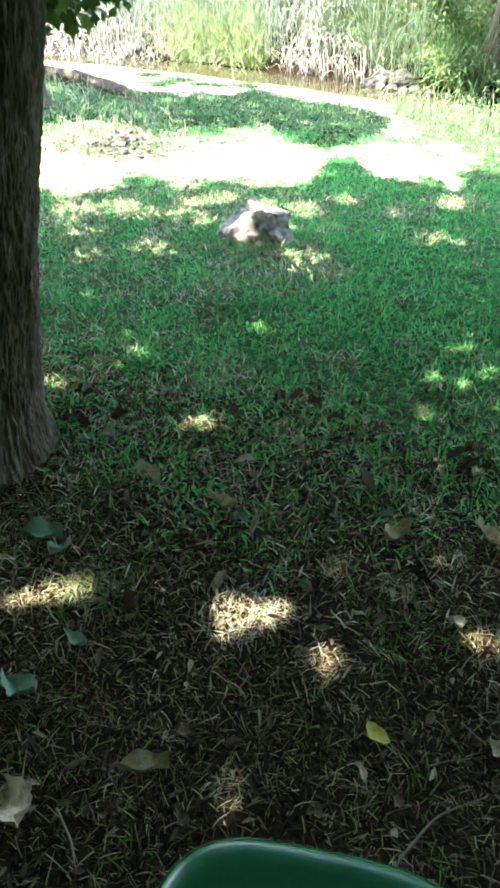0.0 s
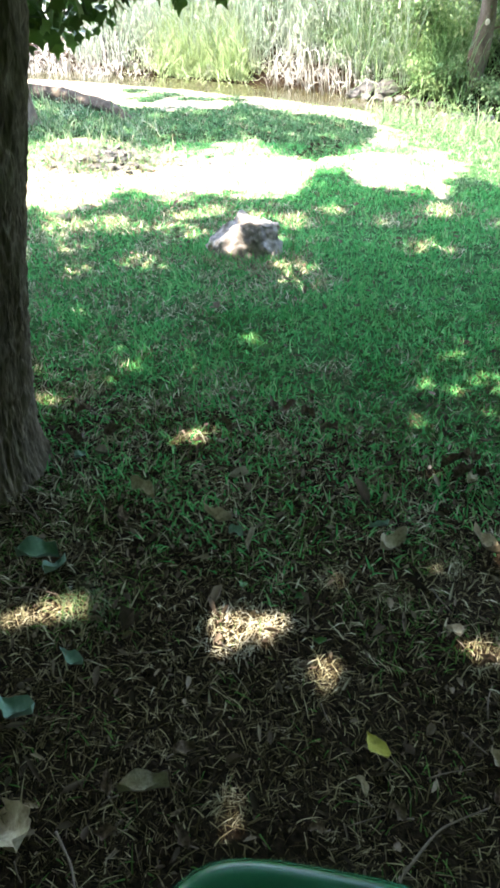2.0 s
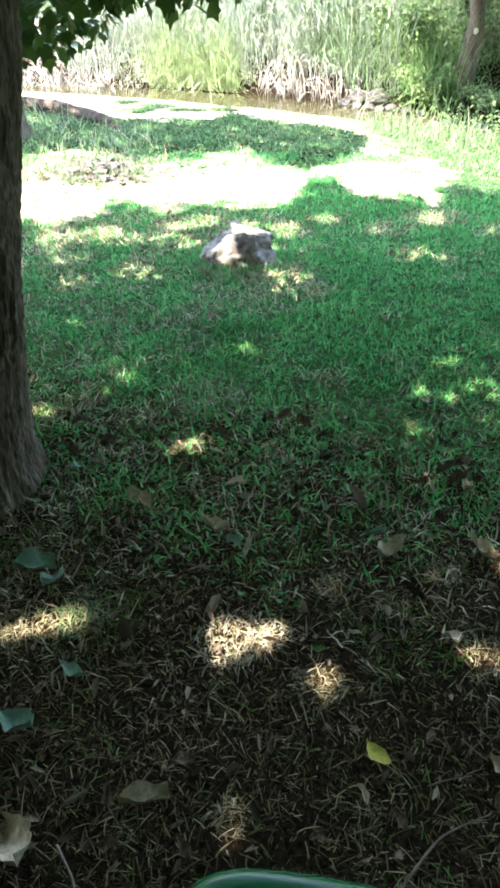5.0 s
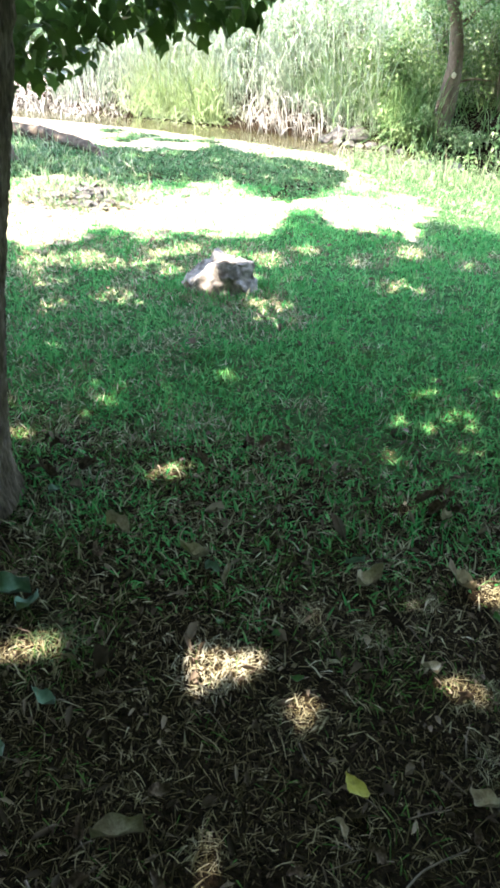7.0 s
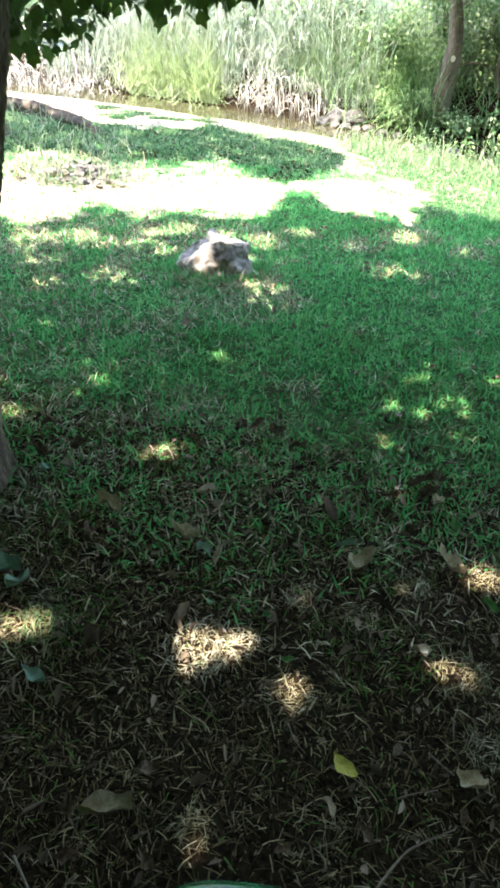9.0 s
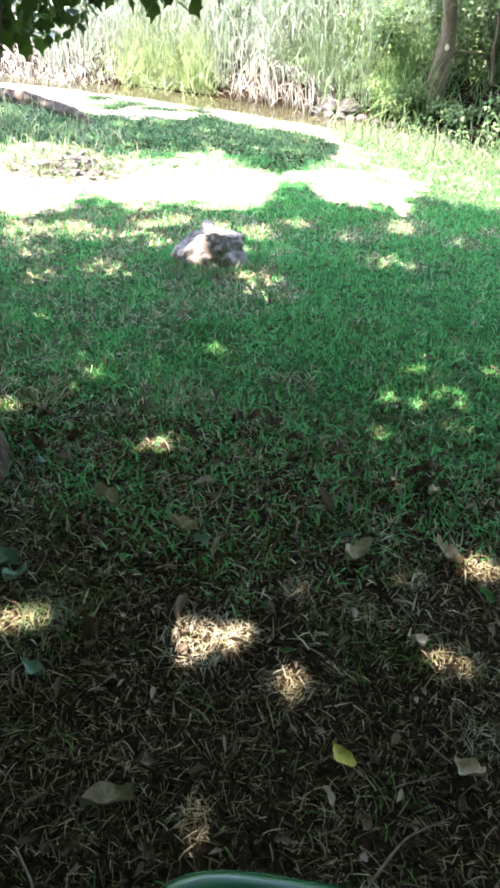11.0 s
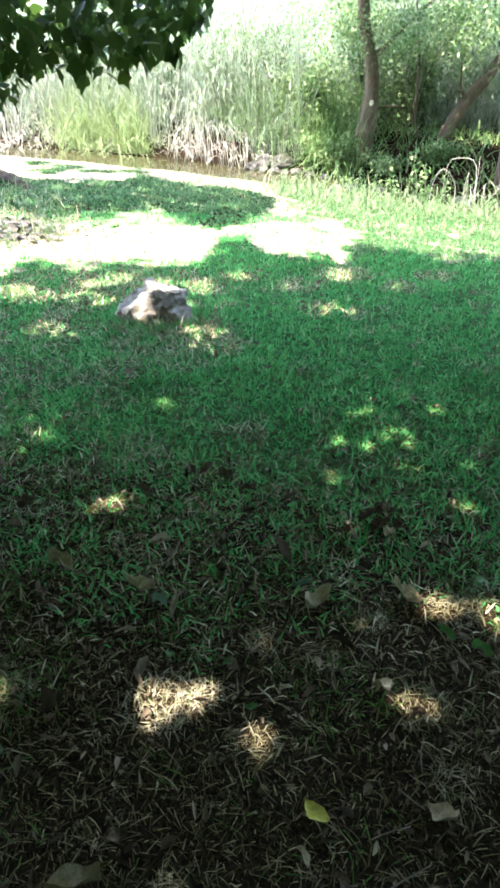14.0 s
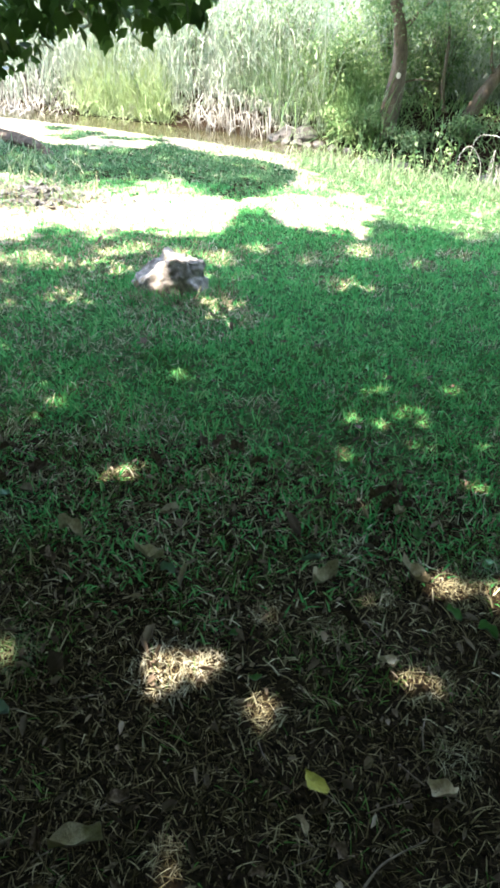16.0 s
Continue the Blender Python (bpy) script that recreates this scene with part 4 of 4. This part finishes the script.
LEAVES_PALE = [
    ((-0.16, 0.75), 0.095, 0.030, -75, 1),
    ((-0.39, 0.67), 0.11, 0.10, 20, 2),
    ((0.42, 1.43), 0.085, 0.055, -65, 3),
    ((0.67, 1.44), 0.085, 0.055, 50, 4),
    ((0.04, 1.44), 0.055, 0.022, -15, 5),
    ((-0.27, 1.62), 0.075, 0.045, 70, 6),
    ((0.69, 1.69), 0.05, 0.035, -50, 7),
    ((0.51, 1.13), 0.055, 0.05, 10, 8),
    ((0.54, 0.81), 0.06, 0.05, 40, 9),
    ((-0.05, 1.54), 0.08, 0.035, 80, 10),
    ((0.25, 0.75), 0.045, 0.018, 15, 13),
]
LEAVES_BROWN = [
    ((-0.53, 2.07), 0.06, 0.03, 70, 1),
    ((-0.41, 1.96), 0.06, 0.03, 80, 2),
    ((-0.31, 1.53), 0.05, 0.03, 10, 3),
    ((0.12, 2.11), 0.05, 0.03, 30, 4),
    ((0.17, 2.09), 0.055, 0.03, -40, 5),
    ((0.23, 2.04), 0.05, 0.028, 70, 6),
    ((0.29, 1.95), 0.06, 0.03, 60, 7),
    ((-0.09, 0.83), 0.045, 0.022, -70, 8),
    ((-0.22, 0.67), 0.045, 0.022, 85, 9),
    ((-0.23, 0.76), 0.045, 0.02, 10, 10),
    ((-0.08, 0.66), 0.04, 0.02, 45, 11),
    ((0.31, 0.7), 0.035, 0.025, 60, 12),
    ((0.16, 0.67), 0.03, 0.02, 80, 13),
    ((0.66, 1.78), 0.08, 0.04, 80, 14),
]
LEAVES_CURLED = [
    ((0.72, 1.79), 0.07, 0.045, -30, 1),
    ((0.67, 1.73), 0.065, 0.045, 60, 2),
    ((0.73, 1.74), 0.06, 0.03, 20, 3),
    ((-0.53, 1.93), 0.08, 0.04, 75, 4),
    ((-0.04, 1.98), 0.06, 0.03, 60, 5),
    ((0.5, 0.73), 0.03, 0.022, 0, 6),
    ((0.56, 1.03), 0.04, 0.02, 90, 7),
]
LEAVES_GREEN = [
    ((-0.51, 1.37), 0.10, 0.045, -74, 1),
    ((-0.455, 1.33), 0.085, 0.042, -30, 2),
    ((-0.45, 0.935), 0.085, 0.06, 60, 3),
    ((-0.36, 1.06), 0.055, 0.035, 70, 4),
    ((-0.0, 1.46), 0.04, 0.03, 80, 6),
    ((-0.49, 1.82), 0.04, 0.03, -40, 7),
    ((0.39, 1.5), 0.05, 0.02, 60, 8),
]
LEAVES_FRESH = [
    ((0.02, 1.28), 0.03, 0.03, 0, 1),
    ((0.16, 1.24), 0.032, 0.028, 20, 2),
    ((0.2, 1.11), 0.035, 0.025, 80, 3),
    ((0.72, 1.59), 0.045, 0.04, 0, 4),
    ((0.72, 1.27), 0.05, 0.035, 60, 5),
    ((0.78, 1.2), 0.06, 0.03, 50, 6),
    ((0.87, 1.45), 0.05, 0.04, 0, 7),
    ((0.51, 1.85), 0.05, 0.04, 70, 8),
    ((0.36, 1.89), 0.045, 0.03, 40, 9),
    ((0.12, 1.89), 0.04, 0.03, 10, 10),
]
LONG_TWIGS = [
    ([(-0.31, 0.67), (-0.29, 0.64), (-0.27, 0.61), (-0.25, 0.56)], 0.0045),
    ([(0.3, 0.59), (0.36, 0.65), (0.4, 0.68), (0.48, 0.71)], 0.0045),
    ([(0.22, 0.68), (0.26, 0.69), (0.29, 0.7)], 0.002),
    ([(0.49, 1.27), (0.5, 1.23), (0.52, 1.19)], 0.003),
    ([(0.53, 0.9), (0.54, 0.94), (0.56, 0.98)], 0.003),
    ([(0.19, 0.94), (0.2, 0.9), (0.22, 0.87)], 0.0022),
    ([(-0.03, 1.1), (0.0, 1.07), (0.04, 1.06)], 0.003),
    ([(0.0, 1.02), (0.02, 0.99), (0.04, 0.96)], 0.002),
]
SHORT_TWIGS = [
    ([(-0.46, 0.89), (-0.43, 0.88), (-0.4, 0.86)], 0.002),
    ([(0.47, 0.87), (0.49, 0.84), (0.51, 0.82)], 0.003),
    ([(0.38, 0.77), (0.42, 0.78), (0.47, 0.79)], 0.0025),
    ([(0.55, 0.9), (0.57, 0.89), (0.6, 0.88)], 0.003),
    ([(-0.64, 1.56), (-0.58, 1.55), (-0.53, 1.5)], 0.003),
    ([(-0.56, 1.26), (-0.5, 1.26), (-0.43, 1.24)], 0.0035),
    ([(-0.63, 1.64), (-0.59, 1.59), (-0.54, 1.51)], 0.003),
    ([(-0.14, 1.08), (-0.19, 1.07), (-0.26, 1.07)], 0.002),
    ([(-0.51, 2.09), (-0.42, 2.01), (-0.36, 1.97)], 0.003),
]
PALE = "pale tan curled dead leaf lying on dry grass"
for at, l, w, turn, seed in LEAVES_PALE:
    fallen_leaf(at, l, 0.8 * w, M_PALELEAF, PALE, turn, 0.03, 0.9, 0.28, seed)
for at, l, w, turn, seed in LEAVES_BROWN:
    fallen_leaf(at, l, w, M_BROWNLEAF, "brown withered leaf lying on the ground", turn, 0.03, 0.9, 0.5, seed)
for at, l, w, turn, seed in LEAVES_CURLED:
    fallen_leaf(at, 0.75 * l, 0.75 * w, M_BROWNLEAF, "tightly curled brown dead leaf", turn, 0.03, 1.3, 0.3, seed)
for at, l, w, turn, seed in LEAVES_GREEN:
    fallen_leaf(at, l, w, M_GREYLEAF, "wilted grey-green leaf lying on the ground", turn, 0.03, 0.8, 0.3, seed)
for at, l, w, turn, seed in LEAVES_FRESH:
    fallen_leaf(at, 0.85 * l, 0.75 * w, M_FRESHLEAF, "fresh green leaf among the grass", turn, 0.03, 0.8, 0.3, seed)
fallen_leaf((0.293, 0.836), 0.062, 0.042, M_YELLOWLEAF, "bright yellow fallen leaf on dry grass", 35, 0.04, 0.35, 0.25, 3, (10, 15))


def twig(points, r, label="thin dry twig lying on the ground"):
    x0, y0 = points[0]
    t = empty("twig", (x0, y0, gz1(x0, y0)), label, "twig", "twigs")
    pts = bend([(x - x0, y - y0, gz1(x, y) - gz1(x0, y0) + r + 0.028 + 0.004 * (i % 2)) for i, (x, y) in enumerate(points)], 4)
    v, f = tube(pts, np.linspace(r, r * 0.5, len(pts)), 7, 0.25, x0 * 9)
    link_mesh("stick", v, f, M_TWIG, t, smooth=True)
    return t


for pts, r in LONG_TWIGS + SHORT_TWIGS:
    twig(pts, 0.65 * r)

# ---- ground cover ----


def cover(name, label, count, box, keep, length, width, lean, mat, bows=(0.15, 0.5, 0.9), steps=2, category="grass"):
    """Blades over box, thinned by keep(x, y), which gives the share that stays."""
    x, y = uni(box[0], box[1], count), uni(box[2], box[3], count)
    k = RNG.random(count) < keep(x, y)
    xy = np.stack([x[k], y[k]], -1)
    n = len(xy)
    ob = blades(name, xy, ground_z(xy[:, 0], xy[:, 1]) - 0.004, uni(*length, n), uni(*width, n), np.clip(RNG.normal(*lean, n), -1.5, 1.5), mat, steps, bows)
    return tagged(ob, label, category, kind="stuff")


def in_view(x, y):
    return (x > -0.40 * y - 0.45) & (x < 0.50 * y + 0.35)


def ramp(v, a, b):
    return np.clip((v - a) / (b - a), 0, 1)


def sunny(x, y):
    """The lawn's sun gaps, where pale straw is laid to paint the light."""
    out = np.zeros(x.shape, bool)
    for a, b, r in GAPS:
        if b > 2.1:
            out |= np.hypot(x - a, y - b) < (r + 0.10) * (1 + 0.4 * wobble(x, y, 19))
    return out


def straw_patch(x, y):
    """Where the lawn has died back to straw."""
    spots = (wobble(x, y, 6.3) + 0.8 * wobble(x, y, 14) > 1.0 - 0.5 * ramp(-x, 0.2, 1.0)) | (wobble(x, y, 15) + 0.8 * wobble(x + 3, y, 27) > 1.1)
    side = (y > 2.1) * (x < 0.1 + 0.25 * wobble(x, y, 4)) * (wobble(x, y, 9) + 0.6 * wobble(x, y, 23) > -0.1)
    return spots | side


def green_share(x, y):
    line = 1.88 - 0.25 * x + 0.22 * wobble(x, y, 5)
    patchy = 0.5 + 0.5 * (wobble(x, y, 4) + wobble(x, y, 11) > -0.6)
    tufts = 0.4 + 0.6 * (wobble(x, y, 31) + 0.7 * wobble(x, y, 53) > -0.35)
    patchy = patchy * tufts
    g = 0.98 * ramp(y, line - 0.5, line + 0.4) * patchy
    # Green thins in sun and past the shade edge; pale straw paints the light.
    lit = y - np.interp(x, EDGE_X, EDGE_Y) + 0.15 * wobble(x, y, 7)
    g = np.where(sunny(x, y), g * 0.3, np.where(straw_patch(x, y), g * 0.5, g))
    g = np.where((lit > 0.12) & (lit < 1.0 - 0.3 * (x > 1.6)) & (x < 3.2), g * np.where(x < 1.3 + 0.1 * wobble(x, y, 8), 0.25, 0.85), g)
    inside = shade_patch(x, y, 0.05)
    dirt = (creek_distance(x, y) > -2.4 + 0.4 * wobble(x, y, 3)) & (x < 0.2 + 0.3 * wobble(x, y, 5))
    return g * np.where(inside, 1, np.where(dirt, 0.06, np.where(creek_distance(x, y) > -1.7, 0.55, 1))) * in_view(x, y) * (creek_distance(x, y) < -0.45)


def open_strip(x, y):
    """The strip between the trees' shade and the creek, which takes the lit grass colour."""
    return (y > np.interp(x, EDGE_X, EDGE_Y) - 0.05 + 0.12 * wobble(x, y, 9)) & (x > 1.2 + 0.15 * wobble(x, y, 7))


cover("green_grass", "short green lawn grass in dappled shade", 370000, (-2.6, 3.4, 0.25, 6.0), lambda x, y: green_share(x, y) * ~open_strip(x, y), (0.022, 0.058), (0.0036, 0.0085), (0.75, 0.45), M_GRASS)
cover("far_grass", "grass on the slope to the creek, darkened to paint the tree shade", 90000, (-3.2, 1.4, 5.5, 9.6), lambda x, y: 0.6 * green_share(x, y) * shade_patch(x, y, 0.05), (0.03, 0.065), (0.005, 0.010), (0.6, 0.4), M_GRASSDIM)
cover("bank_grass", "grass near the creek, yellowed to paint the sunlight on it", 110000, (-4.5, 5.5, 4.4, 10.8), lambda x, y: green_share(x, y) * ~shade_patch(x, y, 0.0) * ((y > 5.5) | open_strip(x, y)), (0.03, 0.075), (0.005, 0.010), (0.6, 0.4), M_GRASSLIT)
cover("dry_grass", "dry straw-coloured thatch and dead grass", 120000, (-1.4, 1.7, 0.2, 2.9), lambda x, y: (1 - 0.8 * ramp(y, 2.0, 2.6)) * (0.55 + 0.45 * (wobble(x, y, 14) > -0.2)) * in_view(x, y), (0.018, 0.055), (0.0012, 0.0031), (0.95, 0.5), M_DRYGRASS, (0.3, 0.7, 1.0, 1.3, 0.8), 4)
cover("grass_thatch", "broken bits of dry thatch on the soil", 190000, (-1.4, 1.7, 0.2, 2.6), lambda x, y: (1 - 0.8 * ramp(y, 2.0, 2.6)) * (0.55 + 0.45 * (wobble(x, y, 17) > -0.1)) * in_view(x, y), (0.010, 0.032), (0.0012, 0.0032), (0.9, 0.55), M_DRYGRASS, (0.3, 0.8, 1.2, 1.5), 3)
cover("grass_shade_copy", "sparse grass under the tree, its green darkened to paint the shade", 115000, (-1.5, 1.8, 0.25, 2.9), lambda x, y: (0.03 + 0.07 * ramp(y, 0.9, 1.5) + (0.14 + 0.78 * ramp(y, 0.8, 1.7)) * (wobble(x, y, 9) + 0.6 * wobble(x, y, 21) > 0.2)) * in_view(x, y), (0.016, 0.05), (0.0015, 0.0038), (0.9, 0.45), M_GRASSDARK, (0.4, 0.9, 1.5), 3)
cover("sparse_straw", "dead straw scattered through the lawn", 90000, (-4.2, 5, 2.6, 9.8), lambda x, y: (0.12 + 0.25 * (y > 5.5) * (wobble(x, y, 9) > 0) + 0.6 * (wobble(x, y, 3.7) + 0.6 * wobble(x, y, 13) > 0.75)) * in_view(x, y) * (creek_distance(x, y) < -0.5), (0.03, 0.08), (0.003, 0.006), (1.1, 0.3), M_STRAW)
# Besides dead patches, straw fills the sun gaps to paint their light.
cover("lawn_straw", "patches of dead straw in the lawn, and pale straw painting the sun flecks", 165000, (-2.2, 3.0, 0.9, 5.0), lambda x, y: (0.75 * straw_patch(x, y) + 1.0 * sunny(x, y) + 0.2 * (y < 2.0)) * in_view(x, y) * ramp(y, 5.0, 4.4) * ramp(y, 0.9, 1.5), (0.03, 0.066), (0.003, 0.006), (0.85, 0.35), M_STRAW)
cover("bank_weeds", "tall rank grass along the creek bank", 6000, (1.2, 4.2, 5.6, 8.6), lambda x, y: (0.35 + 0.6 * (wobble(x, y, 5) > 0.1)) * (creek_distance(x, y) > -1.5) * (creek_distance(x, y) < -0.3), (0.08, 0.32), (0.005, 0.010), (0.45, 0.35), M_GRASSLIT, steps=3)
cover("log_weeds", "tall weeds growing beside the fallen log", 1300, (-2.6, -0.7, 5.7, 8.1), lambda x, y: ((-x * 0.95 + 5.75 - y) > -0.3) * ((-x * 0.95 + 5.75 - y) < 1.2) * 0.8, (0.08, 0.24), (0.006, 0.011), (0.4, 0.3), M_GRASSLIT, steps=3)

cover("rubble_weeds", "weeds and dry stalks growing through the stones", 3000, (-1.45, -0.6, 5.0, 6.0), lambda x, y: 0.5 * (np.hypot((x + 1.0) / 0.34, (y - 5.5) / 0.36) < 1 + 0.3 * wobble(x, y, 9)), (0.04, 0.15), (0.004, 0.009), (0.7, 0.5), M_GRASSLIT, steps=3)
cover("rubble_straw", "bleached stalks lying on the stones", 2600, (-1.9, -0.5, 5.0, 6.2), lambda x, y: 0.6 * (np.hypot((x + 1.15) / 0.6, (y - 5.55) / 0.42) < 1 + 0.3 * wobble(x, y, 9)), (0.06, 0.2), (0.004, 0.007), (1.0, 0.4), M_STRAW, steps=3)

a, d = uni(0, 6.283, 900), uni(0.85, 1.35, 900)
foot = np.stack([0.01 + 0.21 * d * np.cos(a), 3.66 + 0.17 * d * np.sin(a)], -1)
tagged(blades("boulder_grass", foot, ground_z(foot[:, 0], foot[:, 1]) - 0.004, uni(0.03, 0.09, 900), uni(0.0035, 0.007, 900), RNG.normal(0.4, 0.35, 900), M_GRASS, 3, (0.3, 0.7, 1.1)), "longer grass round the foot of the boulder", "grass", kind="stuff")
a, d = uni(3.6, 6.1, 320), uni(0.95, 1.5, 320)
foot = np.stack([0.04 + 0.21 * d * np.cos(a), 3.66 + 0.18 * d * np.sin(a)], -1)
tagged(blades("boulder_straw", foot, ground_z(foot[:, 0], foot[:, 1]) - 0.004, uni(0.05, 0.13, 320), uni(0.0025, 0.0055, 320), RNG.normal(0.6, 0.4, 320), M_STRAW, 3, (0.3, 0.9, 1.4)), "bleached dry stalks in front of the boulder", "grass", kind="stuff")

# litter of small dead leaves
FOLDED = [(0, 0, 0), (-0.22, 0.3, 0.14), (-0.2, 0.7, 0.2), (0.03, 1.0, 0.1), (0.26, 0.62, 0.1), (0.18, 0.25, 0.06), (0.02, 0.5, -0.02)]
FOLDED_F = [(0, 6, 1), (1, 6, 2), (2, 6, 3), (3, 6, 4), (4, 6, 5), (5, 6, 0)]
n = 4200
x, y = uni(-1.3, 1.7, n), 0.25 + 1.95 * RNG.beta(1.1, 1.3, n)
k = in_view(x, y)
x, y = x[k], y[k]
n = len(x)
s = 0.014 * RNG.lognormal(0, 0.45, n)
m = turned(uni(0, 6.283, n), RNG.normal(0, 0.5, n), uni(-0.6, 0.6, n), s * uni(0.35, 1.0, n), s * uni(0.8, 1.5, n), s * uni(1.5, 4.5, n))
litter = many("leaf_litter", FOLDED, FOLDED_F, m, np.stack([x, y, ground_z(x, y) + uni(0.006, 0.026, n)], -1), M_DEADLEAF)
tagged(litter, "grey-brown litter of small dead leaves under the tree", "leaves", kind="stuff")


# small dead leaves on the lawn
n = 420
x, y = uni(-1.6, 2.4, n), 1.9 + 3.0 * RNG.beta(1, 1.5, n)
s = 0.024 * RNG.lognormal(0, 0.3, n)
m = turned(uni(0, 6.283, n), RNG.normal(0, 0.35, n), uni(-0.6, 0.6, n), s * uni(0.6, 1.2, n), s, s * uni(1, 2, n))
lawn_leaves = many("lawn_leaves", FOLDED, FOLDED_F, m, np.stack([x, y, ground_z(x, y) + uni(0.025, 0.04, n)], -1), M_BROWNLEAF)
tagged(lawn_leaves, "small brown dead leaves scattered over the lawn", "leaves", kind="stuff")


def weed(at, height, seed):
    """A leafy stalk."""
    t = empty("weed", (at[0], at[1], gz1(*at)), "leafy weed stalk on the creek bank", "weed", "bank weeds")
    rnd = random.Random(seed)
    top = (rnd.uniform(-0.08, 0.08), rnd.uniform(-0.06, 0.06), height)
    pts = bend([(0, 0, -0.02), (top[0] * 0.3, top[1] * 0.3, height * 0.5), top], 5)
    v, f = tube(pts, np.linspace(0.005, 0.002, len(pts)), 6)
    link_mesh("stem", v, f, M_GRASSLIT, t, smooth=True)
    k = 26
    c = np.array([tuple(pts[rnd.randrange(3, len(pts))]) for _ in range(k)]) + RNG.normal(0, 0.035, (k, 3))
    leaf_cloud("foliage", c, 0.05, M_BUSH, t, small=True)["kind"] = "stuff"
    return t


for k, (x, y, h) in enumerate([(2.35, 7.9, 0.3), (2.5, 7.7, 0.38), (2.62, 7.55, 0.5), (2.8, 7.5, 0.42), (2.45, 7.45, 0.25), (2.95, 7.35, 0.35), (2.2, 8.0, 0.25), (3.15, 7.15, 0.3), (2.7, 7.3, 0.3), (2.05, 7.8, 0.22)]):
    weed((x, y), h, k)


def fleck_tuft(at, r, count, mat, label):
    """A dense tuft of short light-toned grass that brightens a sun gap."""
    a, d = uni(0, 6.283, count), r * np.sqrt(RNG.random(count))
    xy = np.stack([at[0] + d * np.cos(a), at[1] + d * np.sin(a)], -1)
    ob = blades("grass_tuft", xy, ground_z(xy[:, 0], xy[:, 1]) + uni(-0.004, 0.012, count), uni(0.014, 0.042, count), uni(0.0008, 0.002, count), np.clip(RNG.normal(0.9, 0.45, count), -1.4, 1.4), mat, 3, (0.4, 1.0, 1.7))
    return tagged(ob, label, "grass", "grass tufts")


# Tufts stand in the sun gaps, their pale tones painting flecks of light.
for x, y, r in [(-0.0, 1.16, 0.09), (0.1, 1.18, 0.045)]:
    fleck_tuft((x, y), r, int(46000 * r * r) + 60, M_FLECK, "tuft of dry grass, paled to strengthen a sun fleck")
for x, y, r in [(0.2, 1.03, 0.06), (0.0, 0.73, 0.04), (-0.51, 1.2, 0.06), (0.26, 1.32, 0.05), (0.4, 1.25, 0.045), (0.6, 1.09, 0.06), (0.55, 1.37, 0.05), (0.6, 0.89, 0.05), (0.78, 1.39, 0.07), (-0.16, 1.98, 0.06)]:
    fleck_tuft((x, y), r, int(38000 * r * r) + 50, M_STRAW, "tuft of dry straw-pale grass that strengthens a sun fleck")
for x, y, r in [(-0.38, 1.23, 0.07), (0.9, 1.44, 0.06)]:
    fleck_tuft((x, y), r, int(40000 * r * r) + 80, M_GRASSLIT, "tuft of short yellow-green grass that brightens a sun gap")
